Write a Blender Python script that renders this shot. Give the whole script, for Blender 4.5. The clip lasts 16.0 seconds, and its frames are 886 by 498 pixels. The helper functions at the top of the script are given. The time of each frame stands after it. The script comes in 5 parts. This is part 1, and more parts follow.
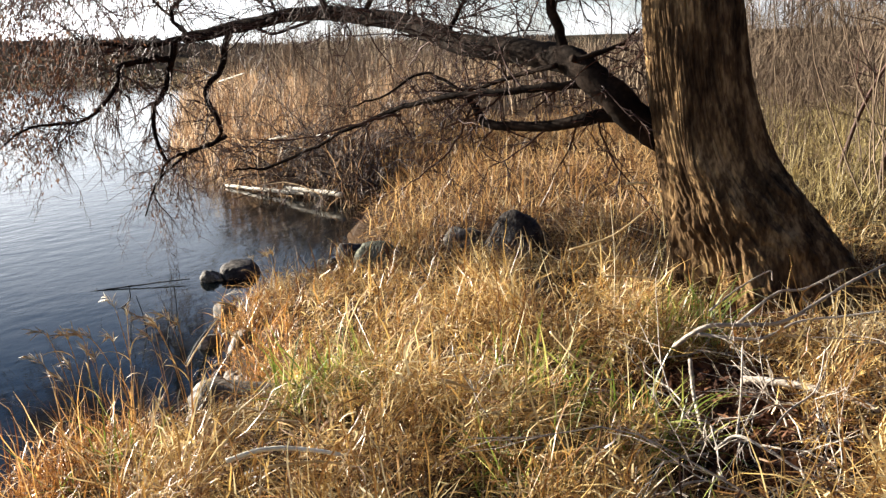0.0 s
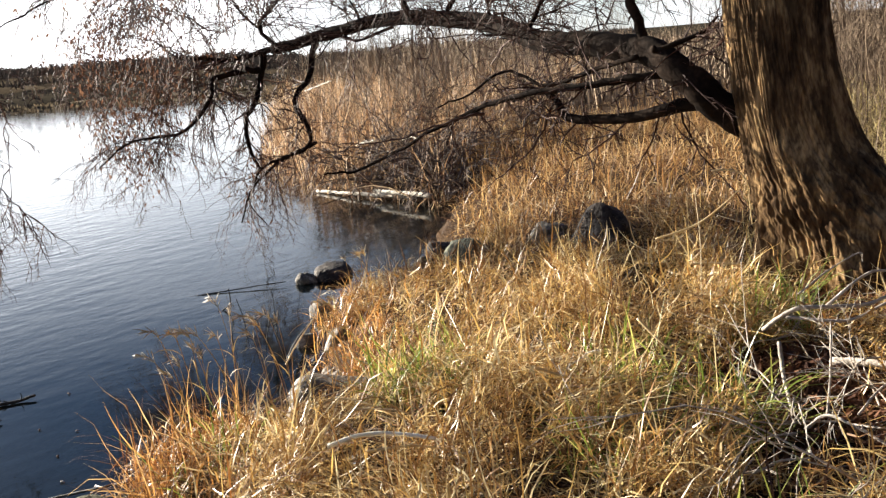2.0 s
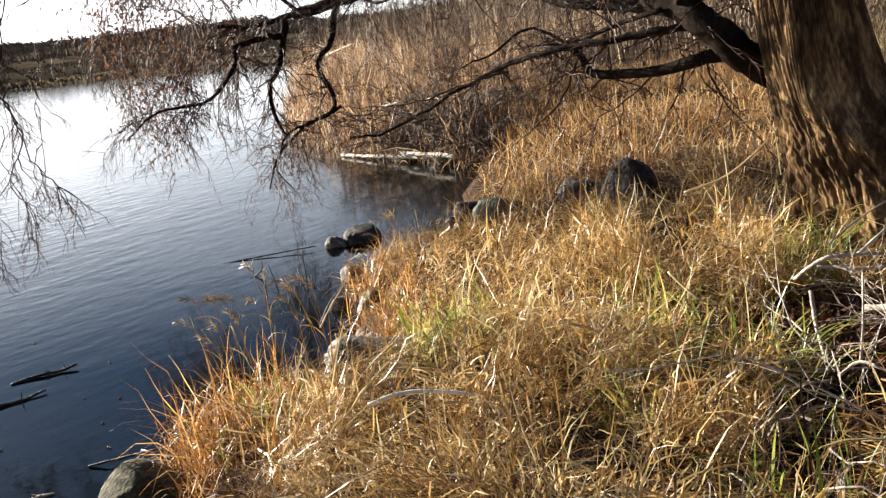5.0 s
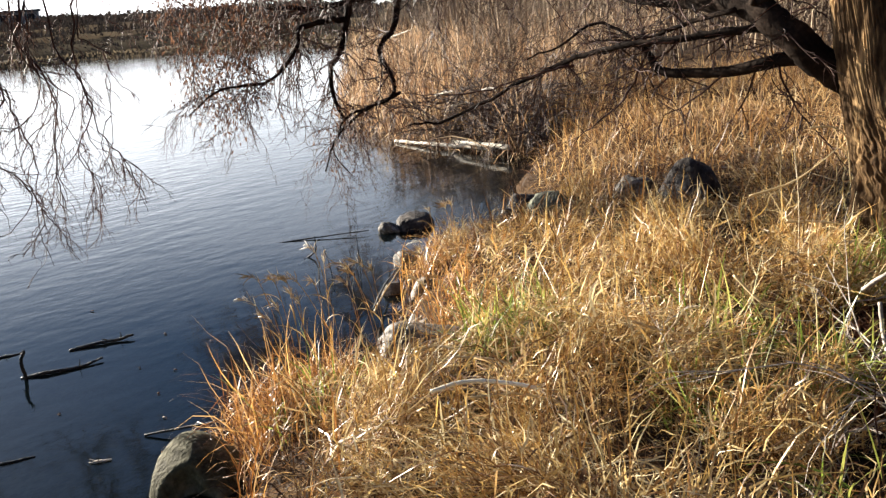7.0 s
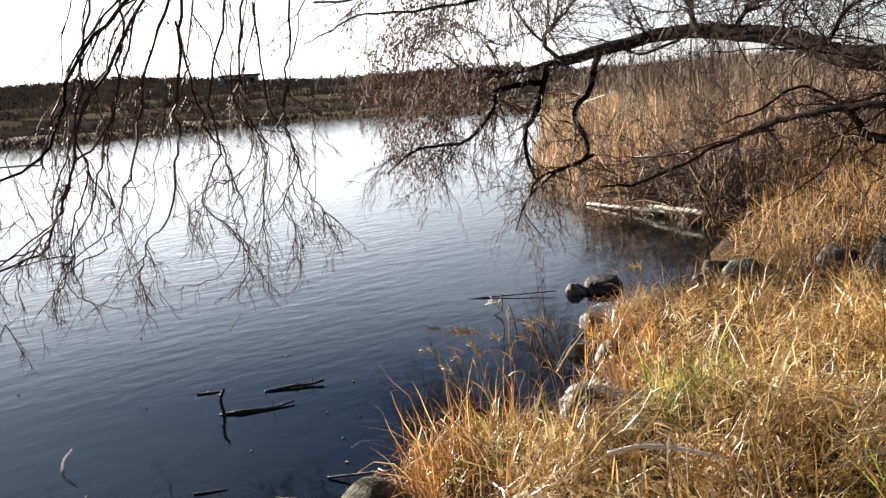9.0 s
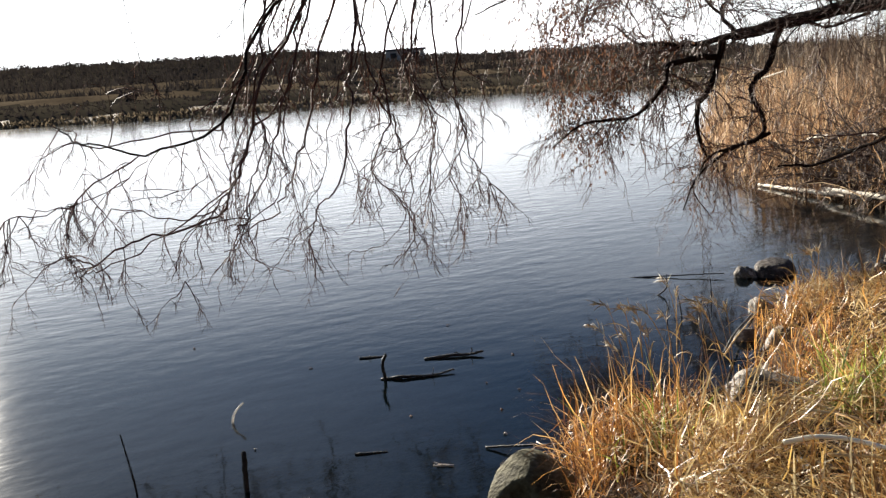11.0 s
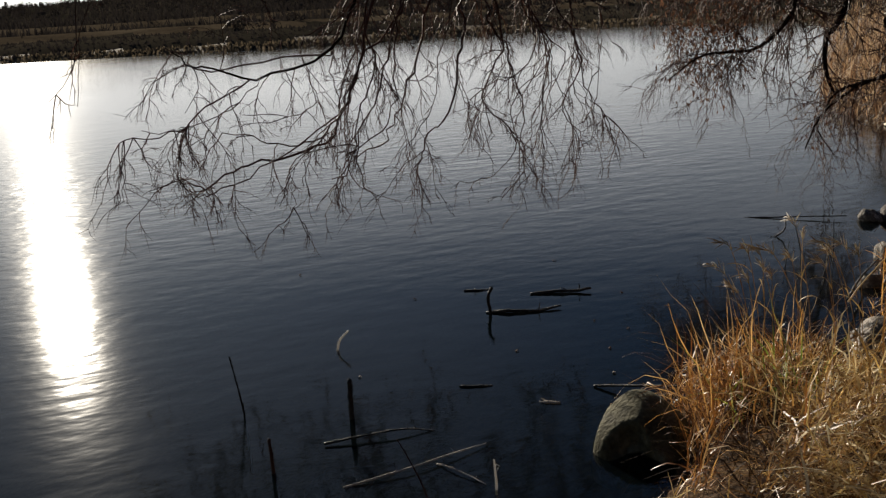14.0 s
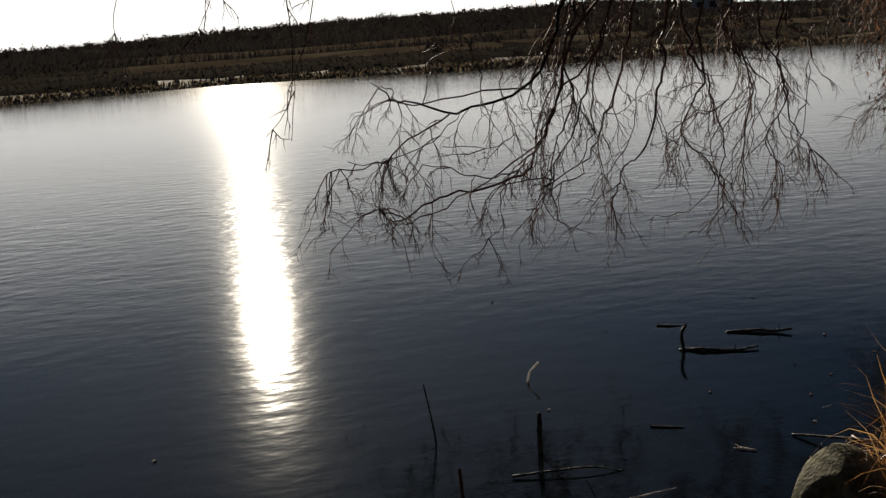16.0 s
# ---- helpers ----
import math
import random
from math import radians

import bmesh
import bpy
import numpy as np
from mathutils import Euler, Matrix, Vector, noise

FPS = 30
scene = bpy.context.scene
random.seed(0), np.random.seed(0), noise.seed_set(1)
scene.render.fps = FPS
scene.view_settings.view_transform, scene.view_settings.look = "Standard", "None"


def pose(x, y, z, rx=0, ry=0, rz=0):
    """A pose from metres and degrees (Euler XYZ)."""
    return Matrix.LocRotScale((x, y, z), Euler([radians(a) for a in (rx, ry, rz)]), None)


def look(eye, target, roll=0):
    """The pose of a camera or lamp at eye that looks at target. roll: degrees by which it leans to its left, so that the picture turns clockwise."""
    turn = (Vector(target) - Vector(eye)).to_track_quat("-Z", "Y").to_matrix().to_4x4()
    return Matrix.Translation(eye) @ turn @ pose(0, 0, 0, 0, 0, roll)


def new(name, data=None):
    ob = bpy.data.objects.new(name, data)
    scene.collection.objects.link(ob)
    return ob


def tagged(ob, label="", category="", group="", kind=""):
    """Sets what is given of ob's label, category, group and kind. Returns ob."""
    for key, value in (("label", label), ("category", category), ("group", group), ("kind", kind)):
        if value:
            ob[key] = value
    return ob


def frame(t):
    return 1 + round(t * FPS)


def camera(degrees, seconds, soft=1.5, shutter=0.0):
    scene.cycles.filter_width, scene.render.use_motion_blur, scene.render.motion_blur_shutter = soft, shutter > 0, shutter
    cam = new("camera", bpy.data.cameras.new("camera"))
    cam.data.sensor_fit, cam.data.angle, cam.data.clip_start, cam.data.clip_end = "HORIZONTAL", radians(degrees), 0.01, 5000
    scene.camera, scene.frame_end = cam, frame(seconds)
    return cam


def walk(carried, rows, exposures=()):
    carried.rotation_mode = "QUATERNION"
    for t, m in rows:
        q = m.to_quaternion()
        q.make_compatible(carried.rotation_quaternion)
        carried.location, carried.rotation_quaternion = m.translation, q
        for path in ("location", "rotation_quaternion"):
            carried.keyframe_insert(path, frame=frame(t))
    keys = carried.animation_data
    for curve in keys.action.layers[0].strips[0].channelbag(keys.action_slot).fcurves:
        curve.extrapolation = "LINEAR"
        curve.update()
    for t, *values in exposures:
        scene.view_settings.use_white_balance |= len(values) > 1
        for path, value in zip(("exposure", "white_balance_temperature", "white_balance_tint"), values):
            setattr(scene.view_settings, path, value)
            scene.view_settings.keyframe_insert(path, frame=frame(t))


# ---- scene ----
cam = camera(48.26, 16.0, soft=1.35)
PATH = [
    (0, (0.171, 0.012, 1.869), (8.185, 5.623, -0.206), -1.90),
    (0.5, (0.153, -0.027, 1.879), (8.271, 5.561, 0.185), -2.55),
    (1, (0.156, -0.026, 1.878), (8.127, 5.883, 0.634), -3.61),
    (1.5, (0.107, -0.047, 1.870), (7.623, 6.302, 0.081), -5.72),
    (2, (0.083, -0.067, 1.862), (7.555, 6.266, -0.153), -4.85),
    (2.5, (0.033, -0.093, 1.867), (7.355, 6.403, -0.179), -3.44),
    (3, (0.062, -0.084, 1.860), (7.556, 6.250, -0.070), -4.32),
    (3.5, (0.070, -0.086, 1.861), (7.824, 5.953, 0.017), -5.90),
    (4, (0.047, -0.097, 1.866), (7.459, 6.334, -0.054), -9.21),
    (4.5, (0.030, -0.102, 1.873), (7.118, 6.599, -0.330), -9.25),
    (4.7, (0.038, -0.097, 1.867), (7.185, 6.518, -0.405), -8.18),
    (6.8, (-0.031, 0.086, 1.981), (7.169, 6.480, -0.716), -3.52),
    (7, (-0.032, -0.012, 1.885), (6.884, 6.786, -0.556), -4.57),
    (7.5, (-0.011, -0.061, 1.887), (6.010, 7.721, 0.102), -4.14),
    (8, (-0.017, -0.053, 1.873), (5.628, 8.004, 0.081), -5.00),
    (8.2, (-0.036, -0.058, 1.884), (5.642, 8.001, 0.206), -4.90),
    (10.3, (-0.034, -0.034, 1.837), (5.138, 8.340, 0.068), -3.04),
    (10.5, (-0.034, -0.039, 1.848), (4.906, 8.468, 0.051), -3.55),
    (11, (-0.059, 0.003, 1.844), (4.145, 8.895, 0.038), -3.80),
    (11.5, (-0.073, 0.038, 1.838), (3.475, 9.244, 0.207), -3.71),
    (12, (-0.057, 0.072, 1.805), (3.545, 9.239, 0.071), -4.08),
    (12.5, (-0.057, 0.080, 1.797), (3.182, 9.327, -0.204), -4.47),
    (13, (-0.085, 0.069, 1.807), (2.783, 9.435, -0.205), -4.38),
    (13.5, (-0.046, 0.079, 1.806), (2.531, 9.486, -0.399), -7.15),
    (14, (-0.066, 0.136, 1.803), (3.134, 9.306, -0.581), -3.41),
    (14.5, (-0.068, 0.123, 1.832), (2.664, 9.568, 0.006), -3.71),
    (15, (-0.080, 0.080, 1.876), (1.495, 9.750, -0.127), -5.68),
    (15.5, (-0.090, 0.101, 1.902), (1.453, 9.797, 0.000), -2.95),
    (16, (-0.093, 0.101, 1.894), (1.291, 9.784, -0.187), -4.17),
]
EXPOSURES = [(0, 1.06, 6000, 10), (1, 1.18, 6000, 10), (2, 1.05, 6000, 10), (3.5, 0.98, 6000, 10), (4.7, 1.0, 6000, 10), (7, 1.12, 6000, 10), (8.2, 0.98, 6000, 10), (11, 0.78, 6000, 10), (11.5, 0.46, 6000, 10), (12.5, -0.20, 6100, 10), (14, -0.50, 6200, 10), (16, -0.68, 6400, 10)]
walk(cam, [(t, look(eye, target, roll)) for t, eye, target, roll in PATH], EXPOSURES)

# ---- world and sun ----
SUN_EL, SUN_AZ = 15.0, -2.6          # degrees; azimuth from +y towards +x
world = bpy.data.worlds.new("sky")
scene.world = world
world.use_nodes = True
wn, wl = world.node_tree.nodes, world.node_tree.links
wn.clear()
sky = wn.new("ShaderNodeTexSky")
sky.sky_type, sky.sun_disc = "NISHITA", False
sky.sun_elevation, sky.sun_rotation = radians(SUN_EL), radians(SUN_AZ)
sky.air_density, sky.dust_density, sky.ozone_density = 1.0, 0.3, 2.0
# thin high cloud
wtc = wn.new("ShaderNodeTexCoord")
wmap = wn.new("ShaderNodeMapping")
wmap.inputs["Scale"].default_value = (1.6, 1.6, 7.0)
wno = wn.new("ShaderNodeTexNoise")
wno.inputs["Scale"].default_value, wno.inputs["Detail"].default_value = 2.2, 6.0
wra = wn.new("ShaderNodeValToRGB")
wra.color_ramp.elements[0].position, wra.color_ramp.elements[1].position = 0.40, 0.62
wmix = wn.new("ShaderNodeMixRGB")
wmix.blend_type = "MIX"
wbg = wn.new("ShaderNodeBackground")
wbg.inputs["Strength"].default_value = 0.05
wout = wn.new("ShaderNodeOutputWorld")
wl.new(wtc.outputs["Generated"], wmap.inputs["Vector"])
wl.new(wmap.outputs["Vector"], wno.inputs["Vector"])
wl.new(wno.outputs["Fac"], wra.inputs["Fac"])
wsep, wlow, wmul = wn.new("ShaderNodeSeparateXYZ"), wn.new("ShaderNodeMapRange"), wn.new("ShaderNodeMath")
wl.new(wtc.outputs["Generated"], wsep.inputs["Vector"])
wl.new(wsep.outputs["Z"], wlow.inputs["Value"])
wlow.inputs["From Min"].default_value, wlow.inputs["From Max"].default_value = 0.0, 0.33
wlow.interpolation_type = "SMOOTHSTEP"
wlow.inputs["To Min"].default_value, wlow.inputs["To Max"].default_value = 1.0, 0.0
wmul.operation = "MULTIPLY"
wl.new(wra.outputs["Color"], wmul.inputs[0])
wl.new(wlow.outputs["Result"], wmul.inputs[1])
whaze, wmax = wn.new("ShaderNodeMapRange"), wn.new("ShaderNodeMath")
whaze.interpolation_type, wmax.operation = "SMOOTHSTEP", "MAXIMUM"
wl.new(wsep.outputs["Z"], whaze.inputs["Value"])
whaze.inputs["From Min"].default_value, whaze.inputs["From Max"].default_value = 0.0, 0.34
whaze.inputs["To Min"].default_value, whaze.inputs["To Max"].default_value = 0.95, 0.0
wl.new(wmul.outputs[0], wmax.inputs[0])
wthin, wless = wn.new("ShaderNodeMapRange"), wn.new("ShaderNodeMath")
wdot, wsun, wtint = wn.new("ShaderNodeVectorMath"), wn.new("ShaderNodeMapRange"), wn.new("ShaderNodeMixRGB")
wdot.operation = "DOT_PRODUCT"
wdot.inputs[1].default_value = (math.sin(radians(SUN_AZ)), math.cos(radians(SUN_AZ)), 0.0)
wl.new(wtc.outputs["Generated"], wdot.inputs[0])
wl.new(wdot.outputs["Value"], wsun.inputs["Value"])
wl.new(wdot.outputs["Value"], wthin.inputs["Value"])
wthin.inputs["From Min"].default_value, wthin.inputs["From Max"].default_value = 0.45, 0.95
wthin.inputs["To Min"].default_value, wthin.inputs["To Max"].default_value = 0.30, 1.0
wless.operation = "MULTIPLY"
wl.new(whaze.outputs["Result"], wless.inputs[0])
wl.new(wthin.outputs["Result"], wless.inputs[1])
wl.new(wless.outputs[0], wmax.inputs[1])
wsun.inputs["From Min"].default_value, wsun.inputs["From Max"].default_value = -0.05, 1.0
wtint.inputs["Color1"].default_value, wtint.inputs["Color2"].default_value = (2.4, 2.7, 3.3, 1), (43.0, 41.2, 38.8, 1)
wl.new(wsun.outputs["Result"], wtint.inputs["Fac"])
wl.new(wtint.outputs["Color"], wmix.inputs["Color2"])
# the glow round the sun
wnear, wglow, wmost = wn.new("ShaderNodeVectorMath"), wn.new("ShaderNodeMapRange"), wn.new("ShaderNodeMath")
wnear.operation, wmost.operation, wglow.interpolation_type = "DOT_PRODUCT", "MAXIMUM", "SMOOTHSTEP"
wnear.inputs[1].default_value = (math.sin(radians(SUN_AZ)) * math.cos(radians(SUN_EL)), math.cos(radians(SUN_AZ)) * math.cos(radians(SUN_EL)), math.sin(radians(SUN_EL)))
wl.new(wtc.outputs["Generated"], wnear.inputs[0])
wl.new(wnear.outputs["Value"], wglow.inputs["Value"])
wglow.inputs["From Min"].default_value, wglow.inputs["From Max"].default_value = 0.80, 1.0
wglow.inputs["To Min"].default_value, wglow.inputs["To Max"].default_value = 0.0, 0.09
wl.new(wmax.outputs[0], wmost.inputs[0])
wl.new(wglow.outputs["Result"], wmost.inputs[1])
wl.new(wmost.outputs[0], wmix.inputs["Fac"])
wdim = wn.new("ShaderNodeMixRGB")           # the clear sky over the haze, deep blue
wdim.blend_type, wdim.inputs["Fac"].default_value, wdim.inputs["Color2"].default_value = "MULTIPLY", 1.0, (0.62, 0.77, 0.98, 1)
wl.new(sky.outputs["Color"], wdim.inputs["Color1"])
wl.new(wdim.outputs["Color"], wmix.inputs["Color1"])
wl.new(wmix.outputs["Color"], wbg.inputs["Color"])
wl.new(wbg.outputs["Background"], wout.inputs["Surface"])

sun = new("sun", bpy.data.lights.new("sun", "SUN"))
sun.data.energy, sun.data.angle, sun.data.color = 12.5, radians(0.5), (1.0, 0.88, 0.70)
sun_way = Vector((math.sin(radians(SUN_AZ)) * math.cos(radians(SUN_EL)), math.cos(radians(SUN_AZ)) * math.cos(radians(SUN_EL)), math.sin(radians(SUN_EL))))
sun.matrix_world = look(sun_way * 50, (0, 0, 0))

# ---- materials ----


def material(name, colours, scale=4.0, rough=0.8, bump=0.3, bump_scale=30.0, island=0.0, lets=0.0, stretch=(1, 1, 1), spec=0.3, objrand=0.0, relief=0.02):
    """A surface with colour varied by noise at two scales, by island, and with fine relief. lets: share of light that passes."""
    m = bpy.data.materials.new(name)
    m.use_nodes = True
    n, l = m.node_tree.nodes, m.node_tree.links
    n.clear()
    out = n.new("ShaderNodeOutputMaterial")
    p = n.new("ShaderNodeBsdfPrincipled")
    p.inputs["Roughness"].default_value = rough
    p.inputs["Specular IOR Level"].default_value = spec
    tc, mp = n.new("ShaderNodeTexCoord"), n.new("ShaderNodeMapping")
    mp.inputs["Scale"].default_value = stretch
    l.new(tc.outputs["Object"], mp.inputs["Vector"])
    big, fine = n.new("ShaderNodeTexNoise"), n.new("ShaderNodeTexNoise")
    big.inputs["Scale"].default_value, big.inputs["Detail"].default_value = scale, 5.0
    fine.inputs["Scale"].default_value, fine.inputs["Detail"].default_value = bump_scale, 6.0
    l.new(mp.outputs["Vector"], big.inputs["Vector"])
    l.new(mp.outputs["Vector"], fine.inputs["Vector"])
    add = n.new("ShaderNodeMath")
    add.operation = "MULTIPLY_ADD"
    l.new(fine.outputs["Fac"], add.inputs[0])
    add.inputs[1].default_value = 0.5
    sub = n.new("ShaderNodeMath")
    sub.operation = "SUBTRACT"
    l.new(big.outputs["Fac"], sub.inputs[0])
    sub.inputs[1].default_value = 0.25
    l.new(sub.outputs[0], add.inputs[2])
    fac = add.outputs[0]
    for amount, node, socket in ((island, "ShaderNodeNewGeometry", "Random Per Island"), (objrand, "ShaderNodeObjectInfo", "Random")):
        if amount:
            g = n.new(node)
            mm = n.new("ShaderNodeMix")
            mm.inputs["Factor"].default_value = amount
            l.new(fac, mm.inputs["A"])
            l.new(g.outputs[socket], mm.inputs["B"])
            fac = mm.outputs["Result"]
    ramp = n.new("ShaderNodeValToRGB")
    els = ramp.color_ramp.elements
    while len(els) < len(colours):
        els.new(0.5)
    lo, hi = (0.2, 0.8) if island or objrand else (0.28, 0.72)
    for i, c in enumerate(colours):
        els[i].position = lo + (hi - lo) * i / max(1, len(colours) - 1)
        els[i].color = (*c, 1)
    l.new(fac, ramp.inputs["Fac"])
    l.new(ramp.outputs["Color"], p.inputs["Base Color"])
    if bump:
        b = n.new("ShaderNodeBump")
        b.inputs["Strength"].default_value, b.inputs["Distance"].default_value = bump, relief
        l.new(fine.outputs["Fac"], b.inputs["Height"])
        l.new(b.outputs["Normal"], p.inputs["Normal"])
    last = p.outputs[0]
    if lets:
        t, mx = n.new("ShaderNodeBsdfTranslucent"), n.new("ShaderNodeMixShader")
        l.new(ramp.outputs["Color"], t.inputs["Color"])
        mx.inputs[0].default_value = lets
        l.new(last, mx.inputs[1])
        l.new(t.outputs[0], mx.inputs[2])
        last = mx.outputs[0]
    l.new(last, out.inputs["Surface"])
    return m


def water_material():
    m = bpy.data.materials.new("lake_water")
    m.use_nodes = True
    n, l = m.node_tree.nodes, m.node_tree.links
    n.clear()
    out = n.new("ShaderNodeOutputMaterial")
    tc = n.new("ShaderNodeTexCoord")
    heights = []
    for sc, st, rot, amp in ((1.5, (0.8, 1.4, 1), 12, 0.55), (4.2, (0.85, 1.5, 1), -8, 0.55), (10.0, (0.9, 1.4, 1), 20, 0.12)):
        mp, no = n.new("ShaderNodeMapping"), n.new("ShaderNodeTexNoise")
        mp.inputs["Scale"].default_value, mp.inputs["Rotation"].default_value = st, (0, 0, radians(rot))
        no.inputs["Scale"].default_value, no.inputs["Detail"].default_value = sc, 2.0
        l.new(tc.outputs["Object"], mp.inputs["Vector"])
        l.new(mp.outputs["Vector"], no.inputs["Vector"])
        mu = n.new("ShaderNodeMath")
        mu.operation = "MULTIPLY"
        mu.inputs[1].default_value = amp
        l.new(no.outputs["Fac"], mu.inputs[0])
        heights.append(mu.outputs[0])
    total = heights[0]
    for h in heights[1:]:
        a = n.new("ShaderNodeMath")
        l.new(total, a.inputs[0])
        l.new(h, a.inputs[1])
        total = a.outputs[0]
    # gusts: patches of rougher and of calmer water
    gust, gr = n.new("ShaderNodeTexNoise"), n.new("ShaderNodeMapRange")
    gust.inputs["Scale"].default_value, gust.inputs["Detail"].default_value = 0.30, 4.0
    l.new(tc.outputs["Object"], gust.inputs["Vector"])
    l.new(gust.outputs["Fac"], gr.inputs["Value"])
    gr.inputs["From Min"].default_value, gr.inputs["From Max"].default_value = 0.35, 0.65
    gr.inputs["To Min"].default_value, gr.inputs["To Max"].default_value = 0.55, 1.0
    b = n.new("ShaderNodeBump")
    b.inputs["Distance"].default_value = 0.016
    sep, shelter, both = n.new("ShaderNodeSeparateXYZ"), n.new("ShaderNodeMapRange"), n.new("ShaderNodeMath")
    l.new(tc.outputs["Object"], sep.inputs["Vector"])
    l.new(sep.outputs["Y"], shelter.inputs["Value"])
    shelter.inputs["From Min"].default_value, shelter.inputs["From Max"].default_value = 7.0, 11.5
    shelter.inputs["To Min"].default_value, shelter.inputs["To Max"].default_value = 0.34, 1.0
    both.operation = "MULTIPLY"
    l.new(gr.outputs["Result"], both.inputs[0])
    l.new(shelter.outputs["Result"], both.inputs[1])
    open_lake, calm = n.new("ShaderNodeMapRange"), n.new("ShaderNodeMath")     # the ripples lie down towards the far shore
    calm.operation = "MULTIPLY"
    l.new(sep.outputs["Y"], open_lake.inputs["Value"])
    open_lake.inputs["From Min"].default_value, open_lake.inputs["From Max"].default_value = 10.0, 24.0
    open_lake.inputs["To Min"].default_value, open_lake.inputs["To Max"].default_value = 1.0, 0.32
    l.new(both.outputs[0], calm.inputs[0])
    l.new(open_lake.outputs["Result"], calm.inputs[1])
    l.new(calm.outputs[0], b.inputs["Strength"])
    l.new(total, b.inputs["Height"])
    fr = n.new("ShaderNodeFresnel")
    fr.inputs["IOR"].default_value = 1.333
    l.new(b.outputs["Normal"], fr.inputs["Normal"])
    gl = n.new("ShaderNodeBsdfGlossy")
    blur = n.new("ShaderNodeMapRange")          # ripples too fine to see, further out
    l.new(sep.outputs["Y"], blur.inputs["Value"])
    blur.inputs["From Min"].default_value, blur.inputs["From Max"].default_value = 6.0, 40.0
    blur.inputs["To Min"].default_value, blur.inputs["To Max"].default_value = 0.060, 0.088
    l.new(blur.outputs["Result"], gl.inputs["Roughness"])
    l.new(b.outputs["Normal"], gl.inputs["Normal"])
    tr, di, mx, mx2 = n.new("ShaderNodeBsdfTransparent"), n.new("ShaderNodeBsdfDiffuse"), n.new("ShaderNodeMixShader"), n.new("ShaderNodeMixShader")
    tr.inputs["Color"].default_value = (0.72, 0.69, 0.62, 1)
    di.inputs["Color"].default_value = (0.006, 0.010, 0.012, 1)
    mx.inputs[0].default_value = 0.30
    l.new(tr.outputs[0], mx.inputs[1])
    l.new(di.outputs[0], mx.inputs[2])
    l.new(fr.outputs[0], mx2.inputs[0])
    l.new(mx.outputs[0], mx2.inputs[1])
    l.new(gl.outputs[0], mx2.inputs[2])
    l.new(mx2.outputs[0], out.inputs["Surface"])
    return m


M_WATER = water_material()
M_GROUND = material("soil", [(0.022, 0.013, 0.008), (0.055, 0.032, 0.016), (0.10, 0.062, 0.031)], 1.6, 0.98, 0.8, 40, spec=0.04)
M_BED = material("lake_mud", [(0.050, 0.032, 0.016), (0.135, 0.090, 0.047), (0.25, 0.18, 0.105)], 2.5, 0.9, 0.5, 30, spec=0.1)
M_FARREED = material("far_shore_grass", [(0.075, 0.06, 0.04), (0.12, 0.094, 0.062), (0.17, 0.135, 0.09)], 0.3, 1.0, 0.0, 3.0, island=0.5, spec=0.0, lets=0.3)
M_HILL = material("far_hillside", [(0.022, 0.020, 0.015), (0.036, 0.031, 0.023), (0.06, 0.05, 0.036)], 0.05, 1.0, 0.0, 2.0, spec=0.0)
M_BARK = material("willow_bark", [(0.030, 0.018, 0.010), (0.105, 0.064, 0.031), (0.36, 0.235, 0.112)], 11.0, 0.95, 0.7, 60, stretch=(1, 1, 0.3), relief=0.008, spec=0.05)
# dark bark, its colour blackened further for the shaded side of the limbs
M_LIMB = material("shaded_limb_bark", [(0.007, 0.005, 0.004), (0.015, 0.010, 0.007), (0.034, 0.022, 0.015)], 6.0, 0.92, 0.6, 45, spec=0.05, relief=0.008)
M_TWIG = material("twig_bark", [(0.024, 0.011, 0.008), (0.054, 0.024, 0.016), (0.11, 0.054, 0.034)], 3.0, 0.65, 0.2, 60, island=0.5, spec=0.2)
M_GRASS = material("dry_grass", [(0.055, 0.022, 0.008), (0.29, 0.142, 0.038), (0.61, 0.40, 0.122), (0.87, 0.735, 0.42)], 1.7, 0.42, 0.0, 12, island=0.5, lets=0.30, spec=0.4)
M_STRAW = material("pale_straw", [(0.38, 0.26, 0.115), (0.55, 0.42, 0.22), (0.74, 0.63, 0.41)], 2.0, 0.45, 0.0, 30, island=0.65, lets=0.32, spec=0.4)
M_EDGE = material("russet_edge_grass", [(0.07, 0.025, 0.008), (0.29, 0.118, 0.028), (0.56, 0.285, 0.072), (0.80, 0.55, 0.25)], 2.0, 0.4, 0.0, 30, island=0.55, lets=0.36, spec=0.5)
M_GREEN = material("green_grass", [(0.10, 0.15, 0.018), (0.22, 0.27, 0.04), (0.46, 0.42, 0.12)], 2.0, 0.4, 0.0, 30, island=0.65, lets=0.5, spec=0.5)
M_OLIVE = material("olive_grass", [(0.075, 0.050, 0.020), (0.20, 0.145, 0.055), (0.36, 0.28, 0.115), (0.56, 0.47, 0.24)], 0.8, 0.5, 0.0, 30, island=0.55, lets=0.4)
M_REED = material("dead_reed", [(0.085, 0.048, 0.028), (0.21, 0.118, 0.064), (0.38, 0.24, 0.13), (0.56, 0.42, 0.26)], 0.8, 0.6, 0.0, 30, island=0.6, lets=0.35)
M_RUSSET = material("russet_grass", [(0.08, 0.032, 0.011), (0.23, 0.115, 0.042), (0.41, 0.245, 0.092), (0.66, 0.48, 0.24)], 0.8, 0.5, 0.0, 30, island=0.55, lets=0.4)
